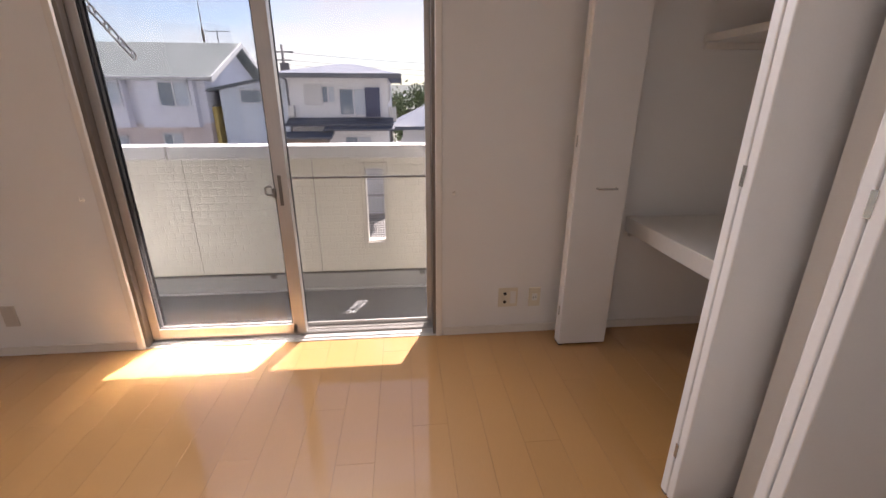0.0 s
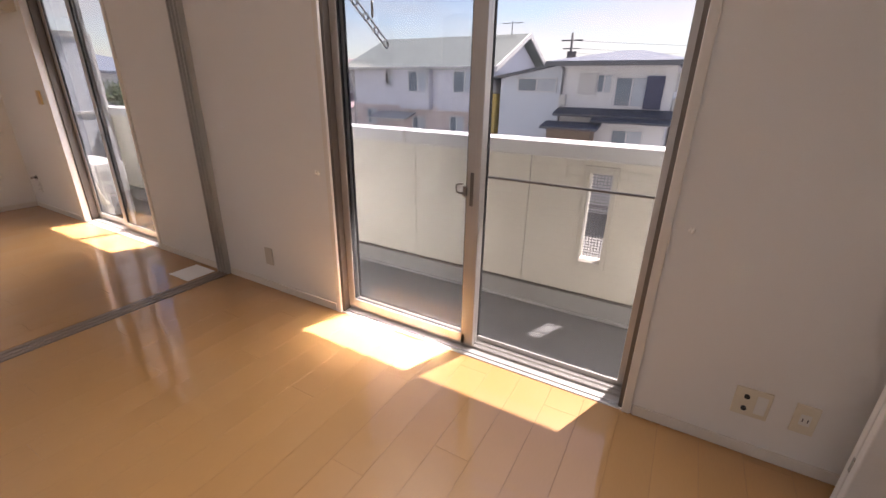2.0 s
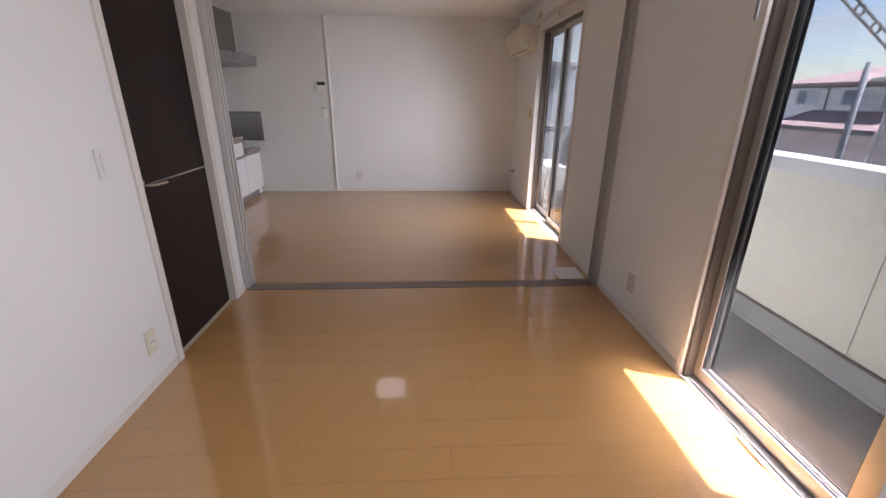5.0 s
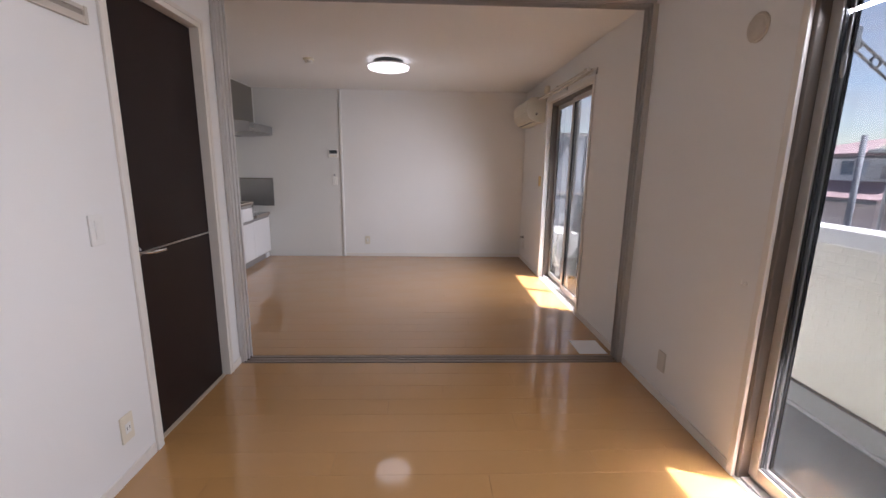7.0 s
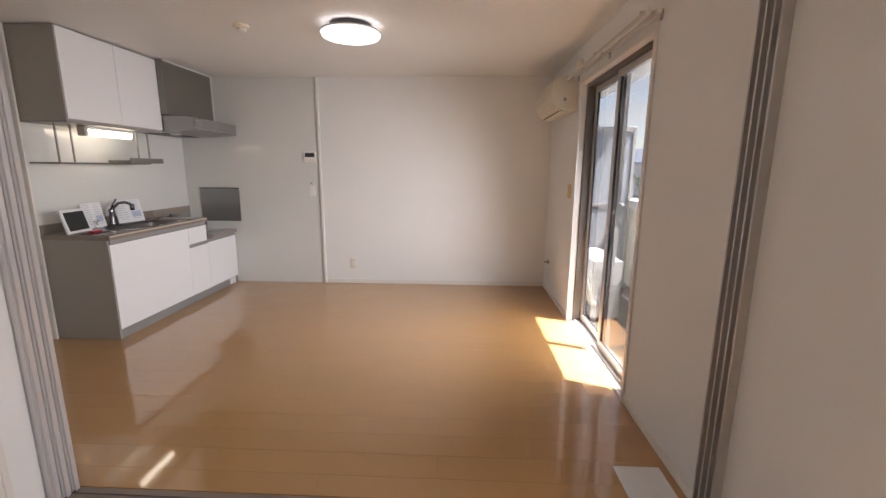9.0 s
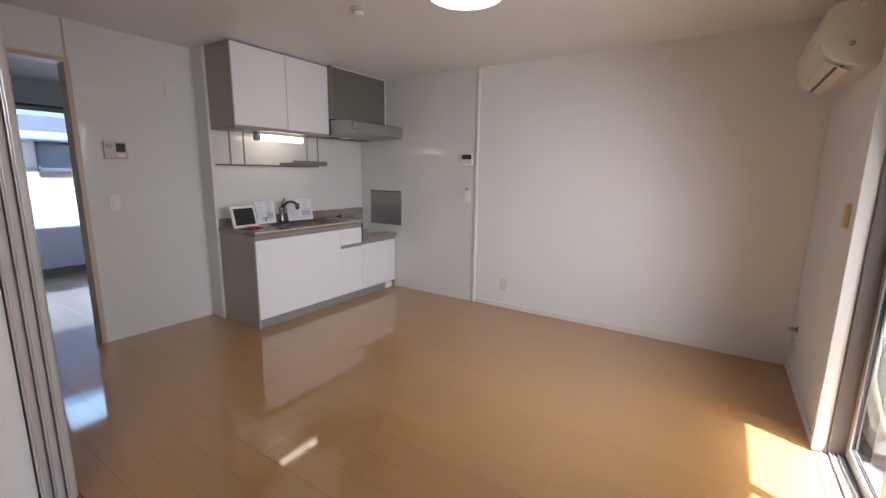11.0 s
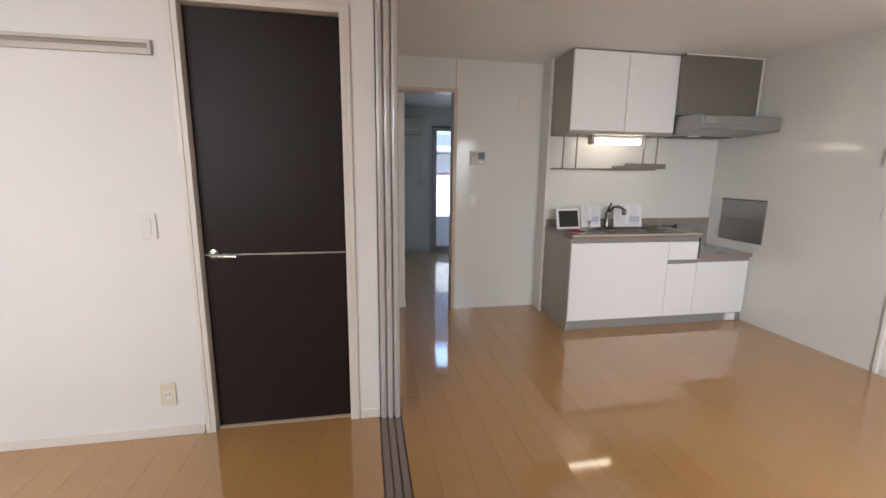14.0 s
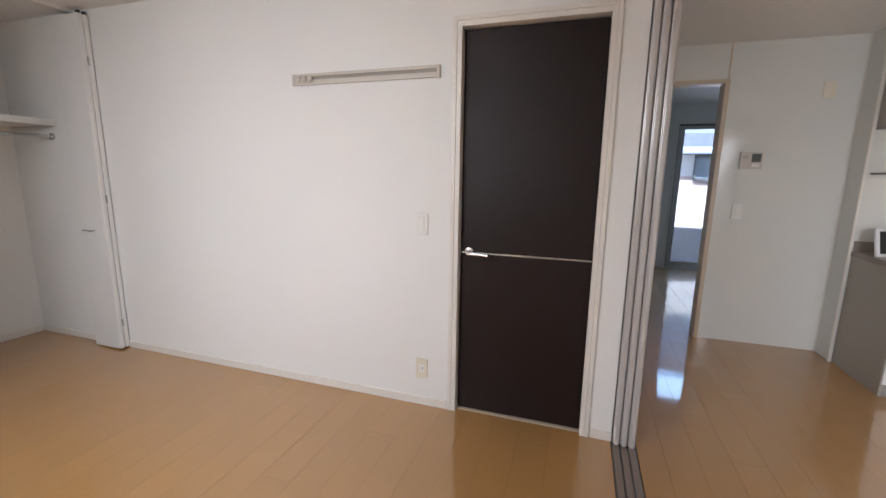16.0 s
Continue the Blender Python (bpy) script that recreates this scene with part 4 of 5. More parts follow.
tube("lever", [(dw - 0.075, -0.03, 0.940), (dw - 0.075, 0.012, 0.940), (dw - 0.080, 0.018, 0.939), (dw - 0.105, 0.020, 0.936), (dw - 0.19, 0.019, 0.932)], 0.008, M_CHROME, leaf)
structure(boxes("threshold", [(DR[0], DR[1], S - 0.12, S - 0.02, -0.012, 0.004)], M_TRIM_TAN), "tan threshold under the door", "trim")

# casing of the opening to the second room
hd = thing("door_2", ((HD[0] + HD[1]) / 2, HALL, 0), "tan cased opening to the second room", "doorway", kind="structure")
hh = (HD[1] - HD[0]) / 2
boxes("casing", [(-hh - 0.022, -hh + 0.012, -0.122, 0.012, 0, HD[2] + 0.02), (hh - 0.012, hh + 0.022, -0.122, 0.012, 0, HD[2] + 0.02), (-hh + 0.012, hh - 0.012, -0.122, 0.012, HD[2] - 0.012, HD[2] + 0.02)], M_TRIM_TAN, hd, 0.003)
boxes("edge", [(-hh - 0.024, -hh - 0.022, 0.0, 0.010, 0, HD[2] + 0.02)], M_TRIM, hd)


structure(boxes("trim_panel_seam", [(-2.872, -2.860, HALL, HALL + 0.004, HD[2] + 0.022, CEIL - 0.002)], M_TRIM_TAN), "narrow tan panel joint above the doorway", "trim")

# ---- closets ----
def bifold(y, x0, handle_side, label="white folded closet bifold door, open"):
    """Two narrow leaves folded face to face, standing out from the closet front."""
    b = thing("bifold_door", (x0, y, 0.010), label, "closet door", "closet bifold doors")
    zt = 2.355
    for s in (-1, 1):
        lf = boxes("leaf", [(0.0, 0.275, 0.0025 if s > 0 else -0.0335, 0.0335 if s > 0 else -0.0025, 0.0, zt)], M_BIFOLD, b, 0.004)
        if s == handle_side:
            yy = s * 0.0335
            tube("handle", [(0.115, yy, 0.90), (0.118, yy + s * 0.022, 0.90), (0.135, yy + s * 0.026, 0.90), (0.195, yy + s * 0.026, 0.90), (0.212, yy + s * 0.022, 0.90), (0.215, yy, 0.90)], 0.005, M_STEEL, lf)
        boxes("pivot", [(0.004, 0.028, s * 0.018 - 0.010, s * 0.018 + 0.010, -0.010, 0.0)], M_BLACK, lf)
        boxes("guide_roller", [(0.004, 0.026, s * 0.018 - 0.008, s * 0.018 + 0.008, zt, zt + 0.018)], M_BLACK, lf)
    for z in (0.20, 1.13, 2.06):
        boxes("hinge", [(-0.0015, 0.002, -0.007, 0.007, z - 0.028, z + 0.028)], M_STEEL, b, 0.0005)
    return b


bifold(2.305, 1.348, -1)
bifold(1.295, 1.388, 1)
bifold(0.976, 1.388, -1)
bifold(-0.160, 1.380, 1)
boxes_mid = thing("closet_shelf", (2.07, 1.825, 0.628), "deep white middle shelf in the closet", "shelf")
boxes("board", [(-0.33, 0.325, -0.62, 0.62, 0.0, 0.085)], M_SHELF, boxes_mid, 0.004)
boxes("cleat", [(-0.30, 0.32, 0.60, 0.622, -0.03, 0.0)], M_TRIM, boxes_mid)
up = thing("closet_shelf", (2.20, 1.825, 1.60), "narrow white upper shelf in the closet", "shelf")
boxes("board", [(-0.20, 0.195, -0.62, 0.62, 0.0, 0.035)], M_SHELF, up, 0.003)
boxes("cleat", [(-0.19, 0.19, 0.60, 0.622, -0.03, 0.0)], M_TRIM, up)
hat = thing("closet_shelf", (2.13, 0.425, 1.66), "white hat shelf over a closet rod", "shelf")
boxes("board", [(-0.26, 0.265, -0.62, 0.62, 0.0, 0.045)], M_SHELF, hat, 0.003)
rod = thing("closet_rod", (1.93, 0.425, 1.585), "grey metal clothes rod under the shelf", "clothes rod")
tube("rod", [(0, -0.62, 0), (0, 0.62, 0)], 0.0125, M_STEEL, rod)
lathe("socket", [(0.026, -0.624), (0.026, -0.61), (0.016, -0.605)], M_STEEL, rod, axis="y", seg=16)


# ---- plates, sockets and controls on the walls ----
def wall_plate(name, at, facing, label, category, w=0.07, h=0.12, holes=0, rocker=False, mat=None, group="", depth=0.009):
    """A plate on a wall; facing is the turn that brings its front from -y to the room."""
    t = thing(name, at, label, category, group, rz=facing)
    boxes("plate", [(-w / 2, w / 2, -depth, 0, -h / 2, h / 2)], mat or M_PLASTIC, t, 0.003, 2)
    if rocker:
        boxes("rocker", [(-w * 0.2, w * 0.2, -depth - 0.004, -depth + 0.001, -h * 0.32, h * 0.32)], M_PLASTIC if mat is None else mat, t, 0.002)
    for k in range(holes):
        z = (k - (holes - 1) / 2) * 0.045
        boxes("socket", [(-0.016, 0.016, -depth - 0.002, -depth + 0.001, z - 0.023, z + 0.023)], M_PLASTIC, t, 0.004)
        boxes("slot", [(-0.009, -0.006, -depth - 0.0026, -depth - 0.001, z - 0.007, z + 0.007), (0.006, 0.009, -depth - 0.0026, -depth - 0.001, z - 0.007, z + 0.007)], M_BLACK, t)
    return t


tv = wall_plate("tv_socket", (1.085, N, 0.235), 0, "ivory aerial and power socket plate on the wall", "socket", w=0.115, mat=M_IVORY)
for z in (-0.026, 0.026):
    lathe("jack", [(0.009, -0.016), (0.009, -0.008), (0.004, -0.007)], M_BLACK, tv, at=(-0.02, 0, z), axis="y", seg=14)
boxes("module", [(0.012, 0.046, -0.011, -0.008, -0.04, 0.04)], M_PLASTIC, tv, 0.002)
wall_plate("outlet", (1.245, N, 0.232), 0, "ivory power outlet on the window wall", "outlet", holes=1, mat=M_IVORY, group="wall outlets")
wall_plate("blank_plate", (-1.615, N, 0.24), 0, "beige blank wall plate", "wall plate", mat=M_RAIL)
wall_plate("outlet", (-5.275, N, 0.245), 0, "white outlet near the room corner", "outlet", holes=2, group="wall outlets")
gas = thing("gas_tap", (-5.30, N, 0.345), "small grey gas tap on the wall", "gas tap")
lathe("flange", [(0.028, -0.006), (0.028, 0.0)], M_STEEL, gas, axis="y", seg=18)
lathe("nozzle", [(0.010, -0.05), (0.012, -0.04), (0.012, -0.006)], M_STEEL, gas, axis="y", seg=14)
wall_plate("light_switch", (-1.030, S, 1.083), 180, "white wall light switch beside the dark door", "light switch", rocker=True, group="light switches")
wall_plate("outlet", (-1.032, S, 0.232), 180, "ivory single power outlet near the dark door", "outlet", holes=1, mat=M_IVORY, group="wall outlets")
wall_plate("outlet", (W, 0.177, 0.245), 90, "ivory single power outlet on the far wall", "outlet", holes=1, mat=M_IVORY, group="wall outlets")
panel_switch = wall_plate("light_switch", (W + 0.004, -0.272, 1.105), 90, "white switch with a small holder above", "light switch", rocker=True, group="light switches")
boxes("holder", [(-0.012, 0.012, -0.022, 0.0, 0.075, 0.098)], M_GREYPL, panel_switch, 0.004)
wall_plate("light_switch", (-3.04, HALL, 1.085), 180, "white wall switch on the glossy panel", "light switch", rocker=True, group="light switches")
wall_plate("junction_cover", (-3.51, HALL, 1.99), 180, "ivory cover plate high on the panel", "wall plate", mat=M_IVORY, w=0.075, h=0.115)
wall_plate("window_switch", (-4.545, N, 1.17), 0, "yellowed plastic switch by the window", "light switch", mat=M_YELLOWED, w=0.055, h=0.12, depth=0.02)
bath = wall_plate("bath_controller", (W + 0.004, -0.278, 1.487), 90, "white hot water controller with a dark display", "controller", w=0.135, h=0.12, depth=0.02)
boxes("display", [(-0.055, 0.055, -0.022, -0.019, 0.0, 0.048)], M_SCREEN, bath)
boxes("button", [(-0.05 + 0.035 * k, -0.024 + 0.035 * k, -0.022, -0.019, -0.045, -0.022) for k in range(3)], M_IVORY, bath)
phone = wall_plate("intercom", (-3.085, HALL, 1.485), 180, "beige door intercom with a small grey screen", "intercom", w=0.15, h=0.13, depth=0.022, mat=M_RAIL)
boxes("screen", [(0.0, 0.062, -0.0245, -0.021, -0.012, 0.052)], M_SCREEN, phone, 0.002)
boxes("button", [(0.006, 0.056, -0.0245, -0.021, -0.048, -0.026)], M_PLASTIC, phone, 0.002)
boxes("grille", [(-0.062 + 0.009 * k, -0.058 + 0.009 * k, -0.0235, -0.021, 0.010, 0.045) for k in range(5)], M_GREYPL, phone)

vent = thing("air_vent", (-1.24, N, 1.926), "round beige air vent cover on the wall", "air vent")
lathe("cover", [(0.050, 0.0), (0.050, -0.010), (0.044, -0.018), (0.0, -0.022)], M_RAIL, vent, axis="y", seg=36)
lathe("ring", [(0.059, 0.0), (0.059, -0.006), (0.051, -0.009)], M_RAIL, vent, axis="y", seg=36)


def tieback(at):
    t = thing("curtain_hook", at, "small white curtain tieback hook", "hook", "curtain hooks")
    lathe("base", [(0.011, 0.0), (0.010, -0.006), (0.004, -0.008)], M_PLASTIC, t, axis="y", seg=14)
    tube("hook", [(0, -0.006, 0), (0, -0.022, -0.002), (0.004, -0.026, 0.012), (0.004, -0.024, 0.022)], 0.0028, M_PLASTIC, t)


tieback((0.76, N, 0.86))
tieback((-1.09, N, 0.86))

# picture rail with sliding hooks
prail = thing("picture_rail", (-0.68, S, 1.868), "beige wall rail with three round hooks", "wall rail")
boxes("rail", [(-0.43, 0.43, 0.0, 0.016, -0.030, -0.004), (-0.43, 0.43, 0.0, 0.016, 0.014, 0.030), (-0.43, 0.43, 0.0, 0.006, -0.004, 0.014),
               (-0.445, -0.43, 0.0, 0.018, -0.031, 0.031), (0.43, 0.445, 0.0, 0.018, -0.031, 0.031)], M_RAIL, prail, 0.002)
boxes("groove", [(-0.43, 0.43, 0.0055, 0.0075, -0.0035, 0.0135)], M_GROOVE, prail)
for k in range(3):
    lathe("hook", [(0.017, 0.014), (0.019, 0.020), (0.015, 0.026), (0.0, 0.027)], M_RAIL, prail, at=(0.405 - 0.040 * k, 0, 0), axis="y", seg=18)

# pull cord in the bedroom
cord = thing("pull_cord", (-0.10, 1.75, CEIL_B), "thin grey pull cord hanging from the ceiling", "pull cord")
lathe("rose", [(0.035, 0.0), (0.033, -0.016), (0.012, -0.024)], M_PLASTIC, cord, seg=20)
tube("cord", [(0, 0, -0.02), (0.001, 0, -0.45), (0, 0, -0.89)], 0.0012, M_CORD, cord, seg=6)
lathe("knob", [(0.002, -0.872), (0.0036, -0.880), (0.0036, -0.905), (0.0016, -0.912)], M_GREYPL, cord, seg=12)

# ---- living room ----
lamp = thing("ceiling_lamp", (-3.84, 0.67, CEIL), "round white ceiling lamp, switched on", "ceiling lamp")
lathe("base", [(0.13, 0.0), (0.150, -0.010), (0.152, -0.046), (0.12, -0.050)], M_BLACK, lamp, seg=48)
lathe("rim", [(0.196, -0.050), (0.214, -0.052), (0.216, -0.060), (0.200, -0.062)], M_PLASTIC, lamp, seg=48)
lathe("diffuser", [(0.10, -0.046), (0.196, -0.048), (0.208, -0.060), (0.200, -0.082), (0.150, -0.096), (0.07, -0.102), (0.0, -0.103)], M_LAMP, lamp, seg=48)
det = thing("smoke_detector", (-3.83, -0.115, CEIL), "small ivory smoke detector on the ceiling", "smoke detector")
lathe("base", [(0.052, 0.0), (0.052, -0.012), (0.046, -0.018)], M_IVORY, det, seg=28)
lathe("chamber", [(0.036, -0.016), (0.034, -0.040), (0.024, -0.046), (0.0, -0.046)], M_PLASTIC, det, seg=28)
boxes("slit", [(-0.037, 0.037, -0.004, 0.004, -0.034, -0.026)], M_GREYPL, det)


def wall_ac(name, at, rz, label, width=0.80):
    """A split unit: rounded white casing, dark outlet slot with a vane, small lamp panel."""
    t = thing(name, at, label, "air conditioner", rz=rz)
    prof = [(0.0, -0.14), (-0.075, -0.145), (-0.165, -0.115), (-0.205, -0.075), (-0.222, -0.02), (-0.226, 0.05), (-0.215, 0.105), (-0.185, 0.135), (-0.13, 0.145), (0.0, 0.145)]
    prism("casing", prof, "x", -width / 2, width / 2, M_AC, t, 0.006)
    boxes("outlet", [(-width / 2 + 0.05, width / 2 - 0.05, -0.150, -0.118, -0.138, -0.128)], M_BLACK, t)
    prism("vane", [(-0.100, -0.150), (-0.185, -0.108), (-0.187, -0.113), (-0.102, -0.156)], "x", -width / 2 + 0.04, width / 2 - 0.04, M_IVORY, t)
    boxes("front_seam", [(-width / 2 + 0.004, width / 2 - 0.004, -0.2275, -0.2225, -0.016, -0.012)], M_TRIM, t)
    lathe("badge", [(0.013, width / 2), (0.013, width / 2 + 0.002), (0.004, width / 2 + 0.003)], M_STEEL, t, at=(0, -0.11, -0.045), axis="x", seg=18)
    return t


ac = wall_ac("air_conditioner", (-4.875, N, 2.00), 0, "cream white wall air conditioner beside the window", 0.79)
sleeve = thing("pipe_cap", (-4.40, N, 2.21), "round ivory pipe cap near the ceiling", "pipe cap")
lathe("cap", [(0.048, 0.0), (0.046, -0.035), (0.036, -0.05), (0.0, -0.052)], M_IVORY, sleeve, axis="y", seg=24)


def curtain_rail(x0, x1, y, z):
    t = thing("curtain_rail", ((x0 + x1) / 2, y, z), "double white curtain rail over the window", "curtain rail")
    h = (x1 - x0) / 2
    for k, off in enumerate((-0.045, -0.095)):
        boxes("track", [(-h, h, off - 0.009, off + 0.009, -0.008, 0.012)], M_RAIL, t, 0.003)
        boxes("end_cap", [(-h - 0.012, -h, off - 0.012, off + 0.012, -0.012, 0.014), (h, h + 0.012, off - 0.012, off + 0.012, -0.012, 0.014)], M_PLASTIC, t, 0.004)
    for x in (-h + 0.06, 0.0, h - 0.06):
        boxes("bracket", [(x - 0.012, x + 0.012, -0.11, 0.0, 0.012, 0.018), (x - 0.012, x + 0.012, -0.006, 0.0, -0.02, 0.03)], M_STEEL, t)
    for k in range(7):
        lathe("glider", [(0.006, -0.022), (0.006, -0.012), (0.003, -0.008)], M_PLASTIC, t, at=(h - 0.03 - 0.018 * k, -0.045, 0), seg=8)


curtain_rail(-4.53, -2.92, N, 2.115)

sheet = tagged(boxes("paper_sheet", [(-2.452, -2.215, 2.195, 2.405, 0.0004, 0.0022)], M_PAPER), "white sheet lying on the wooden floor", "paper sheet")

# stainless heat guard beside the cooker
guard = thing("heat_guard", (W + 0.004, -1.385, 0.74), "stainless steel heat guard plate on the wall", "heat guard")
boxes("plate", [(0.0, 0.010, -0.235, 0.235, 0.0, 0.395)], M_HOOD, guard, 0.003)
boxes("rim", [(0.010, 0.016, -0.235, 0.235, 0.383, 0.395)], M_ALU_DARK, guard, 0.002)
for y, z in ((-0.215, 0.35), (0.215, 0.35)):
    lathe("screw", [(0.006, 0.010), (0.005, 0.014)], M_CHROME, guard, at=(0, y, z), axis="x", seg=10)

# ---- kitchen ----
KX0, KX1 = W + 0.004, -3.725   # cooker end, open end
KF = -1.240                    # fronts
CT, CL = 0.845, 0.650          # counter height over the sink and at the cooker
SPL = -4.955                   # where the counter steps down
base = thing("kitchen_base_cabinet", (0, KIT, 0), "white gloss kitchen base unit with taupe end panel", "kitchen cabinet")


def kb(name, rows, mat, parent=base, bev=0.0, seg=2):
    return boxes(name, [(a, b, c - KIT, d - KIT, e, f) for a, b, c, d, e, f in rows], mat, parent, bev, seg)


kb("end_panel", [(KX1 - 0.018, KX1, KIT, KF - 0.016, 0.0, CT - 0.035)], M_CAB_SIDE, bev=0.001)
kb("carcass", [(KX0, KX1 - 0.02, KIT, KF - 0.03, 0.08, 0.58), (SPL, KX1 - 0.02, KIT, KF - 0.03, 0.58, 0.66), (SPL, SPL + 0.018, KIT, KF - 0.03, 0.58, CT - 0.036)], M_CAB_SIDE)
kb("plinth", [(KX0, KX1 - 0.004, KIT + 0.05, KF - 0.022, 0.0, 0.08)], M_KICK)
for a, b, z0, z1 in ((-4.655, KX1 - 0.003, 0.085, CT - 0.075), (-4.953, -4.659, 0.085, 0.570), (KX0 + 0.012, -4.957, 0.085, CL - 0.072), (-4.953, -4.659, 0.605, CT - 0.075)):
    kb("door_front", [(a, b, KF - 0.016, KF, z0, z1)], M_CAB, bev=0.0025)
kb("grip_rail", [(-4.957, -4.659, KF - 0.03, KF - 0.004, 0.572, 0.603), (KX0 + 0.012, -4.957, KF - 0.03, KF - 0.004, CL - 0.070, CL - 0.036), (SPL, KX1 - 0.018, KF - 0.03, KF - 0.006, CT - 0.073, CT - 0.037)], M_KICK)
kb("plinth_outlet", [(-5.44, -5.34, KF - 0.024, KF - 0.003, 0.008, 0.074)], M_PAPER, bev=0.003)
kb("filler", [(KX0, KX0 + 0.010, KIT, KF - 0.012, 0.08, CL - 0.036)], M_CAB_SIDE)

counter = thing("kitchen_counter", (0, KIT, 0), "taupe stone-pattern kitchen counter with a steel sink", "counter")
SX0, SX1, SY0, SY1 = -4.74, -4.05, -1.66, -1.285   # sink cut-out
kb("top", [(SPL - 0.006, SX0, KIT, KF + 0.015, CT - 0.036, CT), (SX1, KX1 + 0.006, KIT, KF + 0.015, CT - 0.036, CT), (SX0, SX1, KIT, SY0, CT - 0.036, CT), (SX0, SX1, SY1, KF + 0.015, CT - 0.036, CT)], M_COUNTER, counter)
kb("low_top", [(KX0, SPL - 0.006, KIT, KF + 0.012, CL - 0.034, CL)], M_STEEL, counter, 0.003)
kb("low_edge", [(KX0, SPL - 0.006, KF + 0.012, KF + 0.016, CL - 0.036, CL + 0.002)], M_COUNTER, counter)
kb("step_panel", [(SPL - 0.010, SPL - 0.0065, KIT + 0.002, KF + 0.010, CL, CT - 0.036)], M_STEEL, counter)
kb("upstand", [(KX0, KX1, KIT, KIT + 0.012, CT, CT + 0.075)], M_COUNTER, counter, 0.002)
kb("cooker_back", [(KX0, SPL - 0.006, KIT, KIT + 0.010, CL, CT)], M_STEEL, counter)
kb("front_lip", [(SPL - 0.006, KX1 + 0.006, KF + 0.015, KF + 0.018, CT - 0.012, CT - 0.001)], M_TRIM_TAN, counter)
sk = [(0.0, CT + 0.002), (0.025, CT + 0.002), (0.034, CT - 0.02), (0.05, CT - 0.165), (0.09, CT - 0.18)]
bm = bmesh.new()
rings = []
for inset, z in sk:
    ring = []
    x0, x1, y0, y1 = SX0 - 0.015 + inset, SX1 + 0.015 - inset, SY0 - 0.015 + inset - KIT, SY1 + 0.015 - inset - KIT
    r = 0.06 if inset == 0.0 else 0.165 - 0.8 * inset
    for cx, cy, a0 in ((x1 - r, y1 - r, 0), (x0 + r, y1 - r, 90), (x0 + r, y0 + r, 180), (x1 - r, y0 + r, 270)):
        for k in range(5):
            a = radians(a0 + 22.5 * k)
            ring.append(bm.verts.new((cx + r * math.cos(a), cy + r * math.sin(a), z)))
    rings.append(ring)
for r0, r1 in zip(rings, rings[1:]):
    for i in range(20):
        bm.faces.new((r0[i], r0[(i + 1) % 20], r1[(i + 1) % 20], r1[i]))
bm.faces.new(rings[-1])
from_bm("sink_bowl", bm, M_SINK_SHADED, counter, True)
lathe("drain", [(0.05, 0.0), (0.045, 0.004), (0.02, 0.003)], M_CHROME, counter, at=(-4.36, -1.50 - KIT, CT - 0.179), seg=24)

tap = thing("kitchen_tap", (-4.32, -1.705, CT), "tall chrome single-lever kitchen tap", "tap")
lathe("body", [(0.028, 0.0), (0.026, 0.012), (0.021, 0.03), (0.021, 0.11), (0.024, 0.135), (0.018, 0.15), (0.0, 0.152)], M_CHROME_DARK_REFL, tap, seg=24)
tube("spout", [(0, 0.0, 0.12), (-0.015, 0.02, 0.165), (-0.03, 0.05, 0.198), (-0.055, 0.09, 0.205), (-0.08, 0.125, 0.185)], 0.013, M_CHROME_DARK_REFL, tap)
lathe("spray_head", [(0.017, 0.130), (0.020, 0.145), (0.020, 0.178), (0.013, 0.188)], M_CHROME_DARK_REFL, tap, at=(-0.086, 0.132, 0), seg=18)
tube("lever", [(0, 0.0, 0.15), (0.01, 0.03, 0.19), (0.015, 0.07, 0.235)], 0.008, M_CHROME_DARK_REFL, tap)
valve = thing("dishwasher_valve", (-4.125, -1.685, CT), "small chrome shut-off valve on the counter", "valve")
lathe("stem", [(0.016, 0.0), (0.011, 0.01), (0.011, 0.045), (0.014, 0.05), (0.014, 0.07), (0.0, 0.072)], M_CHROME, valve, seg=16)
tube("arm", [(-0.03, 0, 0.06), (0.03, 0.0, 0.06)], 0.005, M_CHROME, valve)
gasv = thing("gas_valve", (-5.03, -1.70, CL), "brass and steel gas valve beside the cooker space", "gas valve")
lathe("stem", [(0.020, 0.0), (0.015, 0.02), (0.015, 0.15), (0.022, 0.155), (0.022, 0.185), (0.0, 0.187)], M_CHROME_DARK_REFL, gasv, seg=16)
lathe("outlet_cock", [(0.016, 0.0), (0.016, 0.045), (0.011, 0.05), (0.011, 0.075), (0.0, 0.077)], M_BLACK, gasv, at=(-0.045, 0.0, 0.14), seg=14)
tube("branch", [(0.0, 0.0, 0.12), (-0.03, 0.0, 0.12), (-0.045, 0.0, 0.14)], 0.008, M_CHROME_DARK_REFL, gasv)
boxes("lever", [(-0.006, 0.006, -0.005, 0.055, 0.187, 0.199)], M_BLACK, gasv, 0.002)

photo = thing("framed_photo", (-3.875, -1.60, CT), "white picture frame with a dark photograph, leaning", "framed photo", rz=8)
for nm, d, mt in (("frame", (-0.125, 0.125, -0.008, 0.008, 0.0, 0.19), M_PAPER), ("photo", (-0.102, 0.102, 0.0075, 0.0105, 0.02, 0.17), M_PHOTO)):
    ob = boxes(nm, [d], mt, photo, 0.002 if nm == "frame" else 0)
    ob.matrix_basis = pose(0, 0, 0.0, 14, 0, 0)


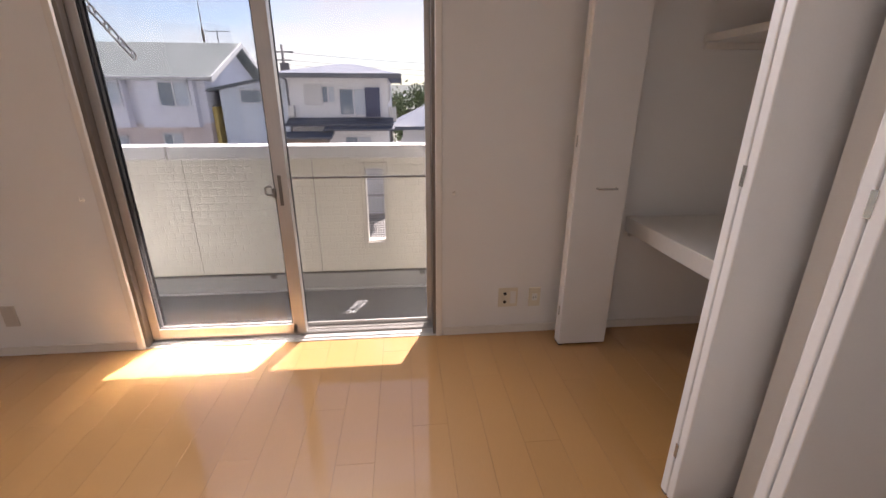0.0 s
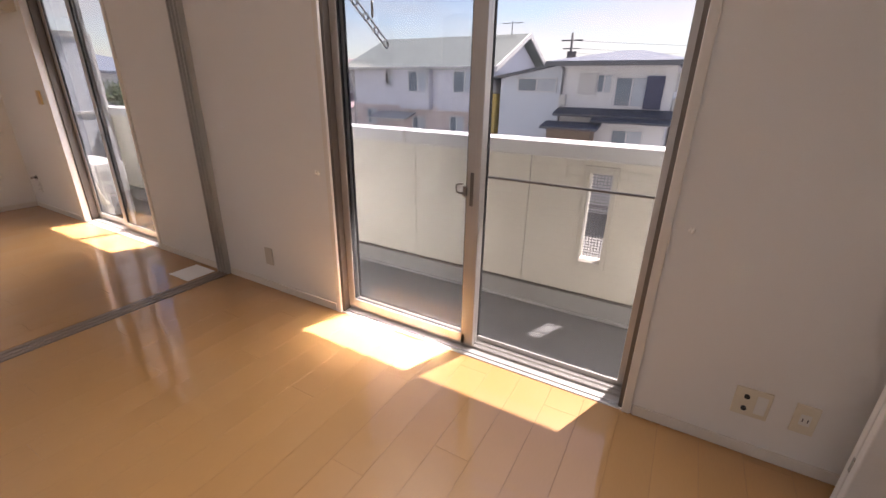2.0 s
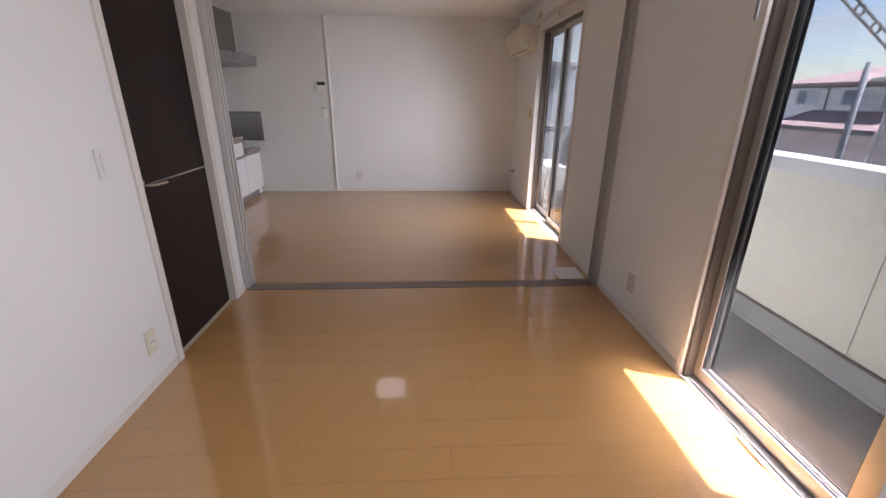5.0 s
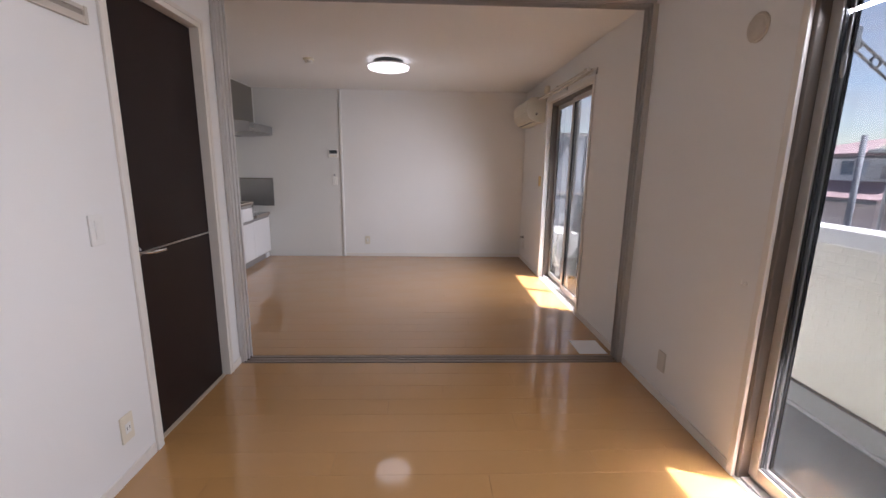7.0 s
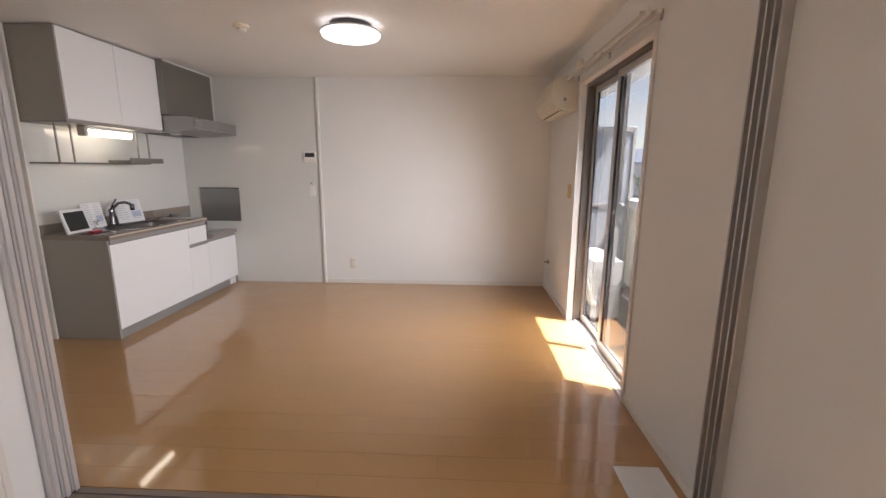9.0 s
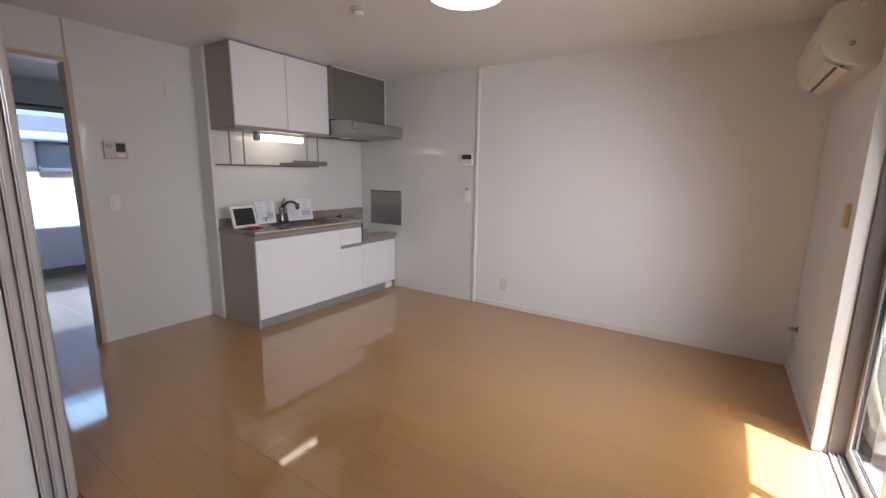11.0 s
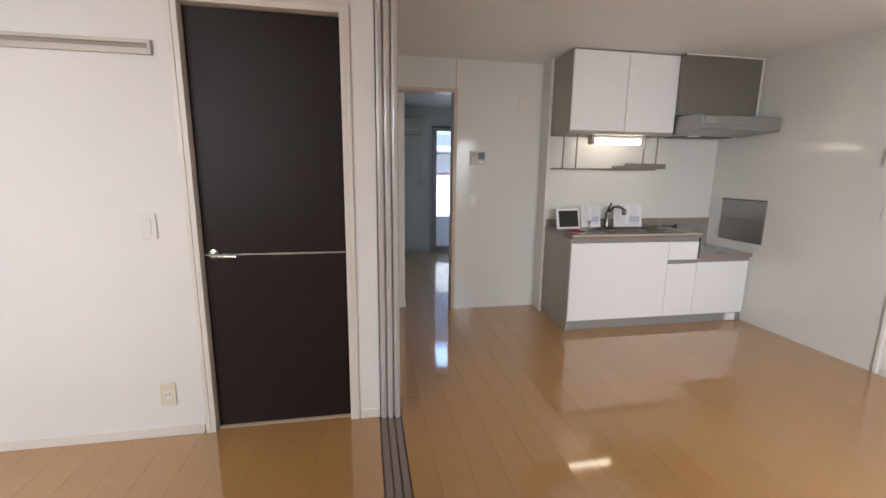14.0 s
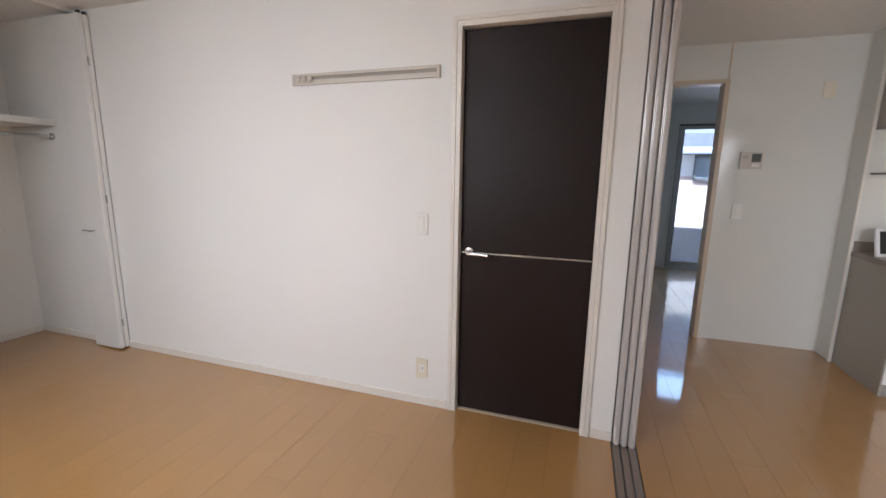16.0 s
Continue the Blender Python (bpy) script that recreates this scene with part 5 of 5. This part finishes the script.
def leaflet(at, rz, w, h, label):
    """A printed sheet leaning against the wall, with bars for its unreadable text."""
    t = thing("leaflet", at, label, "leaflet", "leaflets on the counter", rz=rz)
    m = pose(0, 0, 0.001, 12, 0, 0)
    boxes("sheet", [(-w / 2, w / 2, -0.0012, 0.0012, 0.0, h)], M_PAPER, t).matrix_basis = m
    rnd = random.Random(int(w * 1000) + int(abs(at[0]) * 100))
    rows = []
    for k in range(9):
        for c in (-1, 1):
            z = h - 0.016 - k * (h - 0.03) / 9
            l = rnd.uniform(0.55, 0.95) * w * 0.42
            rows.append((c * w * 0.24 - l / 2, c * w * 0.24 + l / 2, 0.0013, 0.0018, z - 0.0035, z + 0.0035))
    boxes("print", rows, M_INK, t).matrix_basis = m
    boxes("image", [(-w * 0.42, -w * 0.06, 0.0014, 0.0020, h * 0.22, h * 0.48)], M_PICTURE, t).matrix_basis = m
    return t


leaflet((-4.155, -1.70, CT), 4, 0.21, 0.215, "white printed leaflet leaning behind the tap")
leaflet((-4.545, -1.70, CT), -5, 0.29, 0.215, "white printed leaflet leaning behind the tap")
redcap = thing("red_object", (-3.86, -1.46, CT), "small red plastic thing on a black mat", "small object")
boxes("mat", [(-0.085, 0.085, -0.05, 0.05, 0.0, 0.004)], M_BLACK, redcap, 0.001)
boxes("clip", [(-0.05, 0.04, -0.025, 0.02, 0.004, 0.020)], M_RED, redcap, 0.007, 3)

uppers = thing("kitchen_wall_cabinet", (0, KIT, 0), "white gloss double-door wall cabinet, taupe side", "wall cabinet")
UZ0, UZ1, UF = 1.70, CEIL - 0.006, -1.405
kb("carcass", [(-4.700, KX1, KIT, UF - 0.018, UZ0, UZ1)], M_CAB_SIDE, uppers)
for a, b in ((-4.222, KX1 - 0.001), (-4.699, -4.226)):
    kb("door", [(a, b, UF - 0.016, UF, UZ0 + 0.012, UZ1 - 0.008)], M_CAB, uppers, 0.002)
kb("light_valance", [(-4.700, KX1, KIT, UF - 0.016, UZ0 - 0.012, UZ0)], M_KICK, uppers)
tl = thing("under_cabinet_light", (-4.28, -1.60, UZ0 - 0.012), "tube light under the wall cabinet, switched on", "lamp")
boxes("housing", [(-0.245, 0.245, -0.045, 0.045, -0.022, 0.0)], M_PLASTIC, tl, 0.004)
tube("tube", [(-0.225, 0.012, -0.048), (0.225, 0.012, -0.048)], 0.026, M_TUBE, tl, seg=16)
boxes("end_cap", [(0.232, 0.266, -0.03, 0.045, -0.078, 0.0)], M_RAIL, tl, 0.010, 3)
boxes("tube_holder", [(-0.252, -0.235, -0.02, 0.03, -0.05, 0.0)], M_PLASTIC, tl, 0.006)
rack = thing("dish_rack", (0, KIT, 1.388), "grey steel hanging rack with a tray under the cabinet", "dish rack")
RL, RR = -3.738, -4.668
kb("rail", [(RR, RL, -1.548, -1.538, 0.0, 0.012), (RR, RL, KIT + 0.002, KIT + 0.012, 0.0, 0.012)], M_STEEL_DULL, rack, 0.002)
for x in (RL, RL - 0.125, RR + 0.145, RR + 0.012):
    kb("post", [(x - 0.012, x, -1.548, -1.538, 0.012, 0.30)], M_STEEL_DULL, rack, 0.002)
for x in (RL, RR + 0.012):
    kb("side_bar", [(x - 0.012, x, KIT + 0.012, -1.548, 0.0, 0.012)], M_STEEL_DULL, rack, 0.002)
kb("tray", [(RR, RR + 0.40, -1.62, -1.42, 0.012, 0.018), (RR, RR + 0.40, -1.422, -1.412, 0.012, 0.056), (RR, RR + 0.008, -1.62, -1.42, 0.018, 0.036), (RR + 0.392, RR + 0.40, -1.62, -1.42, 0.018, 0.036)], M_STEEL_DULL, rack, 0.002)

hood = thing("range_hood", (0, KIT, 0), "dull steel range hood with a tall front panel", "range hood")
kb("front_panel", [(-5.462, -4.702, KIT, -1.345, 1.86, CEIL - 0.004)], M_STEEL_DULL, hood, 0.002)
kb("white_edge", [(-5.475, -5.462, KIT, -1.34, 1.87, CEIL - 0.004)], M_PLASTIC, hood)
prism("canopy", [(0.0, 1.70), (0.40, 1.70), (0.675, 1.72), (0.68, 1.83), (0.62, 1.845), (0.0, 1.86)], "x", -5.475, -4.715, M_HOOD, hood, 0.004)
kb("filter", [(-5.40, -4.85, -1.72, -1.50, 1.694, 1.699)], M_BLACK, hood)
kb("top_edge", [(-5.475, -4.702, -1.3445, -1.341, CEIL - 0.016, CEIL - 0.004)], M_PLASTIC, hood)
kb("side_edge", [(-5.475, -5.464, -1.3395, -1.336, 1.87, CEIL - 0.004)], M_PLASTIC, hood)
kb("front_strip", [(-5.47, -4.72, -1.1005, -1.0985, 1.728, 1.742)], M_STEEL, hood)
kb("control", [(-4.86, -4.735, -1.1005, -1.097, 1.765, 1.82)], M_STEEL, hood, 0.001)
lathe("hood_lamp", [(0.05, 1.690), (0.05, 1.699)], M_PLASTIC, hood, at=(-4.95, 0.33, 0), seg=24)

# ---- second room ----
wall_ac("air_conditioner", (-2.52, S2, 2.06), 180, "white wall air conditioner in the second room", 0.80)
wall_plate("outlet", (-2.93, S2, 1.17), 180, "white wall plate in the second room", "wall plate", mat=M_IVORY)

# ---- floor boards ----
def board_mesh(w, l, t=0.012, ch=0.0005):
    """A floor board with chamfered top edges, its middle at the origin, its top at z = 0."""
    me = bpy.data.meshes.new("floor_board")
    a, b = w / 2 - 0.0002, l / 2 - 0.0002
    v = [(-a, -b, -t), (a, -b, -t), (a, b, -t), (-a, b, -t), (-a, -b, -ch), (a, -b, -ch), (a, b, -ch), (-a, b, -ch),
         (-a + ch, -b + ch, 0), (a - ch, -b + ch, 0), (a - ch, b - ch, 0), (-a + ch, b - ch, 0)]
    f = [(0, 1, 5, 4), (1, 2, 6, 5), (2, 3, 7, 6), (3, 0, 4, 7), (4, 5, 9, 8), (5, 6, 10, 9), (6, 7, 11, 10), (7, 4, 8, 11), (8, 9, 10, 11)]
    me.from_pydata(v, [], f)
    me.materials.append(M_FLOOR)
    me.materials.append(M_SUBFLOOR)
    for p in me.polygons[4:8]:
        p.material_index = 1
    return me


def lay_boards(x0, x1, y0, y1, floor, seed):
    """Boards 0.152 wide and up to 0.91 long along y, with shifted end joints; alike pieces share one mesh."""
    rnd = random.Random(seed)
    bw, bl = 0.152, 1.212
    i, x = 0, x0
    while x < x1 - 0.01:
        w = min(bw, x1 - x)
        y = y0 - bl * ((i * 0.37 + [0.0, 0.06, 0.11][rnd.randrange(3)]) % 1.0)
        while y < y1:
            a, b = max(y, y0), min(y + bl, y1)
            if b - a > 0.02:
                key = (round(w, 4), round(b - a, 4))
                if key not in MESHES:
                    MESHES[key] = board_mesh(*key)
                ob = new("board", MESHES[key])
                ob.location = (x + w / 2, (a + b) / 2, 0)
                ob.parent = floor
            y += bl
        x += bw
        i += 1


MESHES = {}
floor_top = thing("floor", (0, 0, 0), "glossy honey-coloured wooden board floor", "floor", kind="structure")
lay_boards(PX1 + 0.004, E, S - 0.02, N, floor_top, 3)
lay_boards(W, PX0 - 0.004, KIT, N, floor_top, 4)
lay_boards(-3.70, PX0 - 0.004, HALL - 0.11, KIT, floor_top, 5)
lay_boards(-4.80, -1.82, S2, HALL - 0.11, floor_top, 6)
